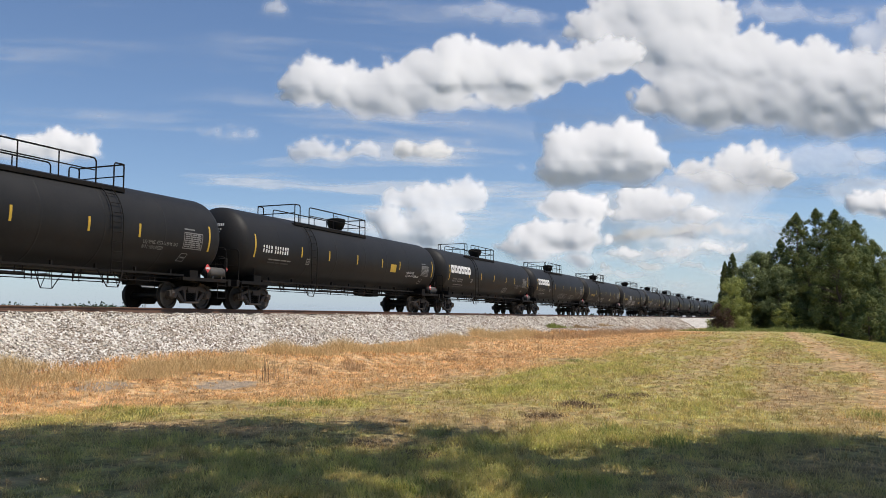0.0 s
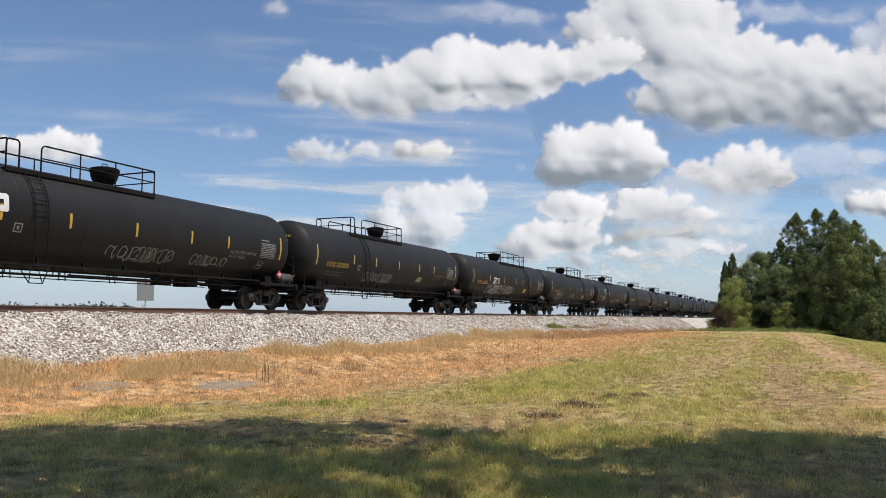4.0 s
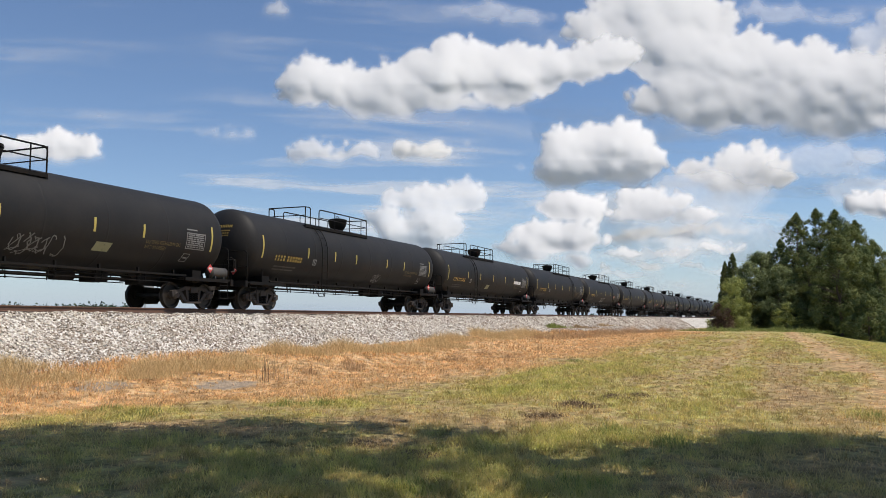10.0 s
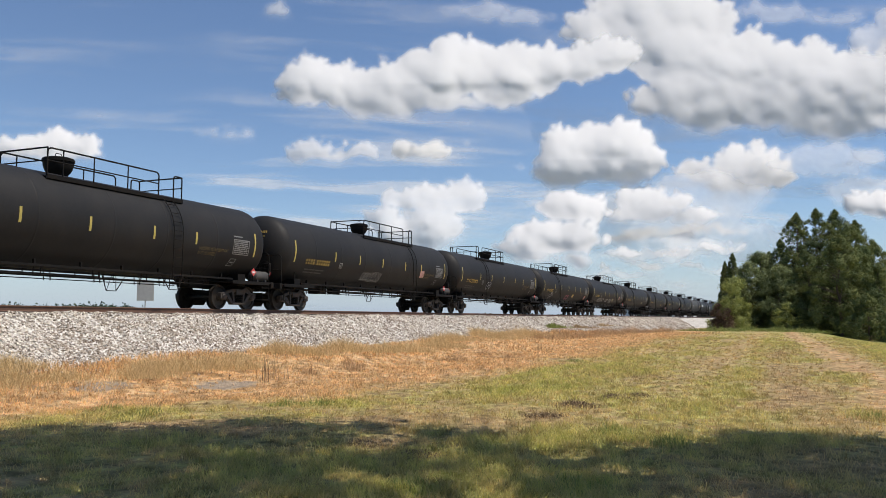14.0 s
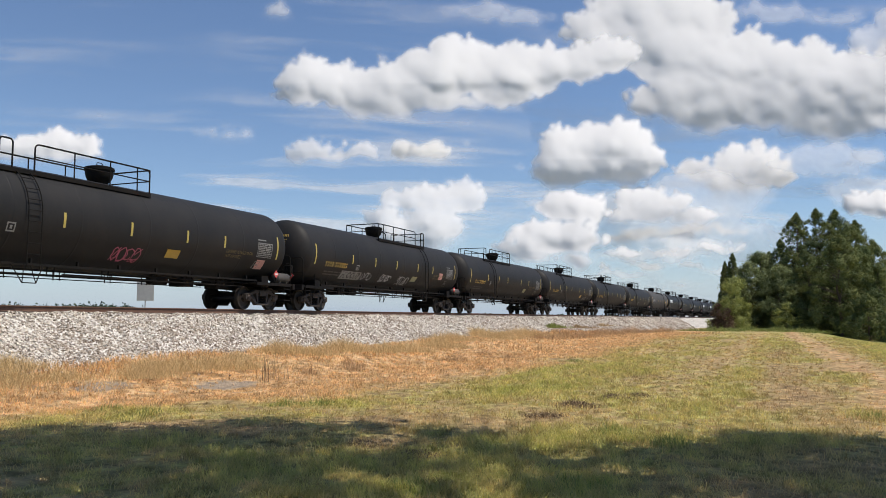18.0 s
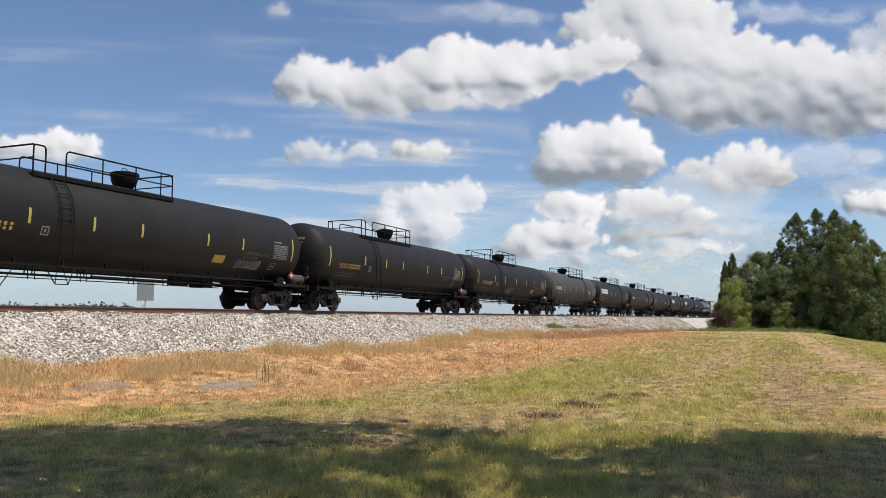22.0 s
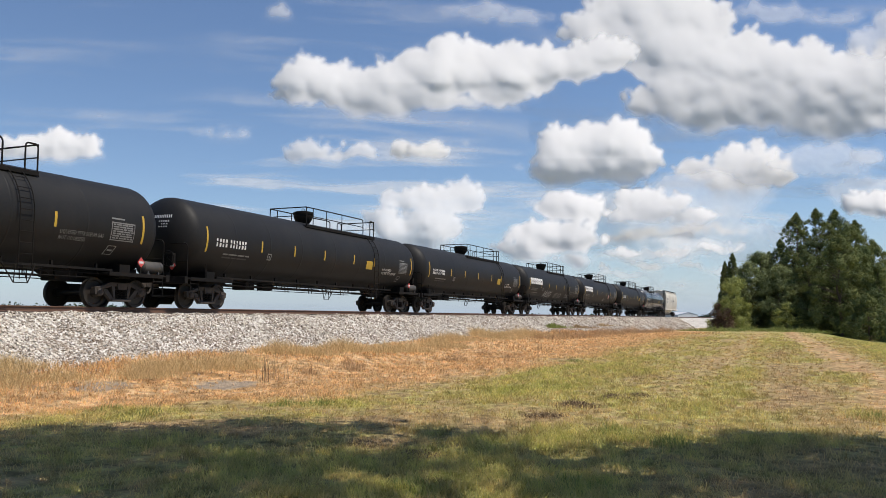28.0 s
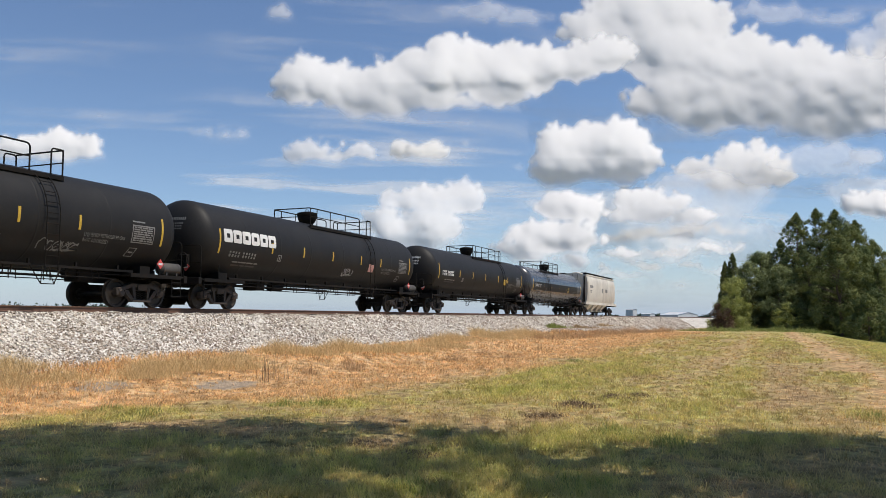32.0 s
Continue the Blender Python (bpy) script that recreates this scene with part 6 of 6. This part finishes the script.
def plants():
    T = "tan dry grass tussock at the foot of the ballast"
    for i, (x, y, w, h) in enumerate(((13.6, 16.5, 1.5, 0.42), (13.0, 15.7, 1.6, 0.40), (14.3, 15.3, 1.0, 0.30), (15.9, 14.5, 1.2, 0.34), (17.6, 14.8, 1.3, 0.42), (18.6, 14.7, 1.3, 0.40), (17.0, 15.2, 1.2, 0.36), (19.4, 14.2, 1.3, 0.34), (20.6, 14.8, 1.0, 0.30), (23.9, 15.4, 1.6, 0.50), (24.6, 14.6, 1.2, 0.36), (27.5, 15.1, 1.8, 0.55), (29.6, 14.4, 1.6, 0.42), (31.6, 14.3, 1.7, 0.50), (35.2, 14.4, 2.0, 0.50), (38.6, 15.3, 2.0, 0.55), (45.8, 16.5, 2.2, 0.60), (44.4, 14.8, 2.2, 0.55), (49.5, 15.0, 2.2, 0.60), (11.8, 15.4, 1.6, 0.40), (10.6, 14.9, 1.6, 0.40))):
        tuft("tussock", T, x, y + (0.45 if x > 20 else 0.0), w, 1.45 * h, int(1250 * w), M_TUSSOCK, 60 + i, "grass", (0.3, 0.97), 0.008)
    for i, (x, y) in enumerate(((18.45, 12.75), (18.7, 12.55), (18.2, 12.5), (39.9, 11.4))):
        tuft("dry_weed", "sparse stand of tall thin brown weed stalks", x, y, 0.45, 0.95 if i < 3 else 0.8, 12, M_DARKDRY, 80 + i, "weed", (0.0, 0.12), 0.014)
    for i, (x, y, w, h) in enumerate(((23.3, 12.9, 0.7, 0.62), (22.9, 12.5, 0.5, 0.4), (20.6, 12.7, 0.4, 0.42), (30.5, 12.2, 0.6, 0.5), (35.0, 12.6, 0.6, 0.5), (33.2, 10.9, 0.6, 0.4))):
        tuft("dry_weed", "loose upright reddish-brown dry weed", x, y, w, h, 170, M_REDDRY, 105 + i, "weed", (0.1, 0.7), 0.012)
    for i in range(11):
        tuft("dry_weed", "dense brown seed-headed weeds along the ballast", 50 + 5.0 * i + 1.5 * math.sin(3.1 * i), 14.2 - 0.09 * i + 0.5 * math.sin(5.3 * i), 2.6, 0.75 + 0.3 * math.sin(2.3 * i), 700, M_REDDRY, 90 + i, "weed", (0.1, 0.75), 0.016)
    tuft("weed", "low green weed growing in the pale ballast", 64.6, 17.5, 1.7, 0.55, 600, M_WEED, 120, "weed", (0.3, 0.95), 0.06)
    for i, (x, y) in enumerate(((72.3, 17.4), (82.1, 17.3))):
        tuft("weed", "low yellowish weed growing in the pale ballast", x, y, 1.7, 0.45, 340, M_DRY, 121 + i, "weed", (0.3, 0.95), 0.06)
    for i in range(12):
        tuft("grass_clump", "tall green grass along the foot of the grove", 84.5 + 1.3 * math.sin(2.7 * i), 8.6 - 0.95 * i, 2.4, 0.65 + 0.25 * math.sin(4.1 * i), 260, M_WEED, 170 + i, "grass", (0.3, 0.9), 0.035)
    for i, (x, y, w, h) in enumerate(((13.9, 3.4, 0.45, 0.22), (15.8, 3.15, 0.42, 0.17), (12.3, 3.4, 0.5, 0.12), (8.8, 4.0, 0.5, 0.11), (9.2, 4.9, 0.4, 0.08), (16.6, 2.8, 0.4, 0.12))):
        tuft("cut_brush", "heap of dark cut stalks lying on the grass", x, y, w * 1.1, h, 800, M_BRUSH, 130 + i, "cut brush", (0.5, 0.99), 0.009)
    for i, (x, y) in enumerate(((6.9, 3.2), (7.6, 1.9), (10.4, 1.4), (12.9, 7.7), (12.7, 8.3), (10.7, 9.6), (11.6, 11.2), (29.3, 7.1), (14.5, -1.2), (10.9, 2.2))):
        tuft("grass_clump", "taller clump of green grass", x, y, 0.6, 0.20, 170, M_WEED, 150 + i, "grass", (0.1, 0.6), 0.009)


plants()


# ---- the tree over the camera, whose shade lies on the foreground ----
M_SHADE_LEAF = island("thin sunlit leaves", [(0.0, (0.24, 0.27, 0.09)), (1.0, (0.42, 0.42, 0.17))], 0.5, translucent=0.6)


def shade_tree():
    rng = np.random.default_rng(77)
    t = new("broadleaf_tree")
    t.location = (5.0, -4.2, -0.05)
    tagged(t, "tall spreading shade tree with an open leafy crown", "tree")
    edge_y, edge_x = [-8, -1, 0, 1, 1.8, 2.3, 3.4, 4.3, 6.7, 10.3, 13], [11, 12.6, 12.8, 12.3, 10.3, 9.9, 11.2, 11.4, 11.5, 9.6, 7.5]
    cents, rads = [], []
    while len(cents) < 690:
        sy, sx = rng.uniform(-7, 12.5), rng.uniform(3.5, 12.4)
        if len(cents) > 610:
            sy, sx = rng.uniform(4.5, 12), rng.uniform(3.5, 9.5)
        elif len(cents) > 470:
            sy, sx = rng.uniform(-4, 1.6), rng.uniform(5.5, 12.6)
        r = rng.uniform(0.55, 1.0)
        if sx > np.interp(sy, edge_y, edge_x) - r * 0.9:
            continue
        if value_noise(np.array(sx * 0.55), np.array(sy * 0.9), 5) > 0.92 and rng.uniform() < 0.8:
            continue
        h = rng.uniform(7.2, 10.8)
        p = np.array((sx, sy, 0)) + np.array(SUN_DIR) * (h / SUN_DIR.z)
        cents.append(p - np.array(t.location)), rads.append(r)
    bm = bmesh.new()
    rings = []
    for i in range(9):
        u = i / 8
        r = 0.34 * (1 - 0.75 * u) + 0.12 * math.exp(-u * 12)
        rings.append([bm.verts.new((0.5 * u * u + r * math.cos(2 * math.pi * q / 12), 0.2 * u + r * math.sin(2 * math.pi * q / 12), 9.0 * u)) for q in range(12)])
    for a, b in zip(rings, rings[1:]):
        for q in range(12):
            bm.faces.new((a[q], a[(q + 1) % 12], b[(q + 1) % 12], b[q]))
    for c in cents[::6]:
        c = Vector(c)
        s = Vector((0.3, 0.1, min(8.0, 4.5 + 0.2 * c.z)))
        tube(bm, [s, s.lerp(c, 0.5) + Vector((0, 0, 0.9)), c], 0.05, 5, False)
    part("trunk", bm, M_BARK, t, "brown trunk with spreading limbs")
    V, F = leaf_cloud(rng, np.array(cents), np.array(rads), 120, 0.125, 1.5)
    part("crown", arrays("crown", V, F, M_SHADE_LEAF), None, t)


shade_tree()


# ---- far things ----
def far_treeline():
    rng = np.random.default_rng(9)
    V, F, off = [], [], 0
    n = 800
    a = YAW + np.radians(rng.uniform(-24, 34, n))
    d = rng.uniform(1300, 1700, n)
    a = np.where(rng.uniform(0, 1, n) < 0.4, YAW + np.radians(rng.uniform(24, 31, n)), a)
    h = np.where(a > YAW + np.radians(20), rng.uniform(14, 26, n), rng.uniform(6, 14, n))
    a[:160] = YAW + np.radians(rng.uniform(20.5, 30, 160))
    h[:160] = rng.uniform(19, 29, 160)
    c = np.stack([d * np.cos(a), d * np.sin(a), h * 0.45], -1)
    c = np.concatenate([c, np.repeat(c[:160], 4, 0) + rng.normal(0, 1, (640, 3)) * (16, 16, 1.5) + (0, 0, 3)])
    h = np.concatenate([h, np.repeat(h[:160], 4) * 0.85])
    V, F = leaf_cloud(rng, c, h * 0.42, 30, 3.1, 1.3)
    V[:, 2] = np.maximum(V[:, 2], -2)
    m = island("far foliage", [(0.0, (0.05, 0.075, 0.05)), (1.0, (0.09, 0.115, 0.08))], 0.9)
    tagged(new("far_treeline", arrays("far_treeline", V, F, m)), "low dark line of distant trees along the horizon", "trees", kind="stuff")


far_treeline()


M_ROOF = worn("pale metal roof", (0.50, 0.51, 0.52), (0.60, 0.61, 0.62), 0.3, 0.5)


def far_building(name, label, u, dist, w, d, h, wall, base=-0.6):
    """u: how far right of the aim, in hundredths of the distance."""
    b = new(name)
    x = dist * (math.cos(YAW) + u / 100 * math.sin(YAW))
    y = dist * (math.sin(YAW) - u / 100 * math.cos(YAW))
    b.matrix_world = pose(x, y, base, 0, 0, 60)
    tagged(b, label, "building")
    bm = bmesh.new()
    box(bm, -d / 2, d / 2, -w / 2, w / 2, 0, h)
    part("wall", bm, wall, b)
    bm = bmesh.new()
    e = 0.3
    for s in (-1, 1):
        vs = [bm.verts.new(q) for q in ((-d / 2 - e, s * (w / 2 + e), h), (d / 2 + e, s * (w / 2 + e), h), (d / 2 + e, 0, h + 0.08 * w), (-d / 2 - e, 0, h + 0.08 * w))]
        bm.faces.new(vs)
    for s in (-1, 1):
        bm.faces.new([bm.verts.new(q) for q in ((s * d / 2, -w / 2, h), (s * d / 2, w / 2, h), (s * d / 2, 0, h + 0.08 * w))])
    part("roof", bm, M_ROOF, b, "pale grey metal roof")
    for i in range(3):
        bm = bmesh.new()
        yy = -w / 2 + w * (i + 0.5) / 3
        box(bm, -d / 2 - 0.06, -d / 2 - 0.01, yy - 0.12 * w / 3, yy + 0.12 * w / 3, 0.1, h * 0.6)
        part("door", bm, M_GREYMARK, b)
    return b


far_building("warehouse", "long low pale grey metal warehouse far off", 28.3, 620, 24, 16, 5.0, M_WHITE)
far_building("shed", "small white metal shed far off", 22.6, 560, 4.2, 6, 8.2, M_WHITE)
far_building("shed", "low white shed far off beyond the line", 24.6, 600, 6, 8, 5.5, M_WHITE)


def road_sign():
    s = new("road_sign")
    d = 60.0
    u = -35.8
    x, y = d * (math.cos(YAW) + u / 100 * math.sin(YAW)), d * (math.sin(YAW) - u / 100 * math.cos(YAW))
    s.matrix_world = pose(x, y, float(ground_z(np.array(x), np.array(y))), 0, 0, 40)
    tagged(s, "plain grey sign board on a thin post beyond the track", "sign")
    bm = bmesh.new()
    box(bm, -0.02, 0.02, -0.58, 0.58, 2.55, 3.95, 0.01)
    part("board", bm, M_SILVER, s)
    bm = bmesh.new()
    tube(bm, [(0.05, 0, 0), (0.05, 0, 3.9)], 0.035, 8)
    part("post", bm, M_GREYMARK, s)


road_sign()


# ---- motion ----
def travelled(t):
    u = (t - 16) / 16
    return 230.49 * u + 5.585 * u * u


def motions():
    """The train rolls past, towards -x, gaining a little speed."""
    times = [2.0 * i for i in range(17)]
    for k, car, s in CARS:
        walk(car, [(t, pose(s - travelled(t), TRACK, RAIL)) for t in times])
    # the wheels roll without slipping; all wheelsets at the same place in a bogie turn alike
    step = [i / 30 for i in range(961)]
    for side in (-1, 1):
        sets = [w for k, car, s in CARS for b in car.children if b.name.startswith("bogie") for w in b.children if w.name.startswith("wheelset") and w.location.x * side > 0]
        walk(sets[0], [(t, pose(side * WB, 0, 0.457, 0, -math.degrees((travelled(t) - travelled(0)) / 0.457), 0)) for t in step])
        for w in sets[1:]:
            w.rotation_mode = "QUATERNION"
            keys = w.animation_data_create()
            keys.action = sets[0].animation_data.action
            keys.action_slot = sets[0].animation_data.action_slot
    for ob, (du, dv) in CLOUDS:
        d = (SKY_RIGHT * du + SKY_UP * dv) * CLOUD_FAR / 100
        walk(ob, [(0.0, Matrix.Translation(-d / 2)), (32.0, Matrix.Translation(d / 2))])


motions()
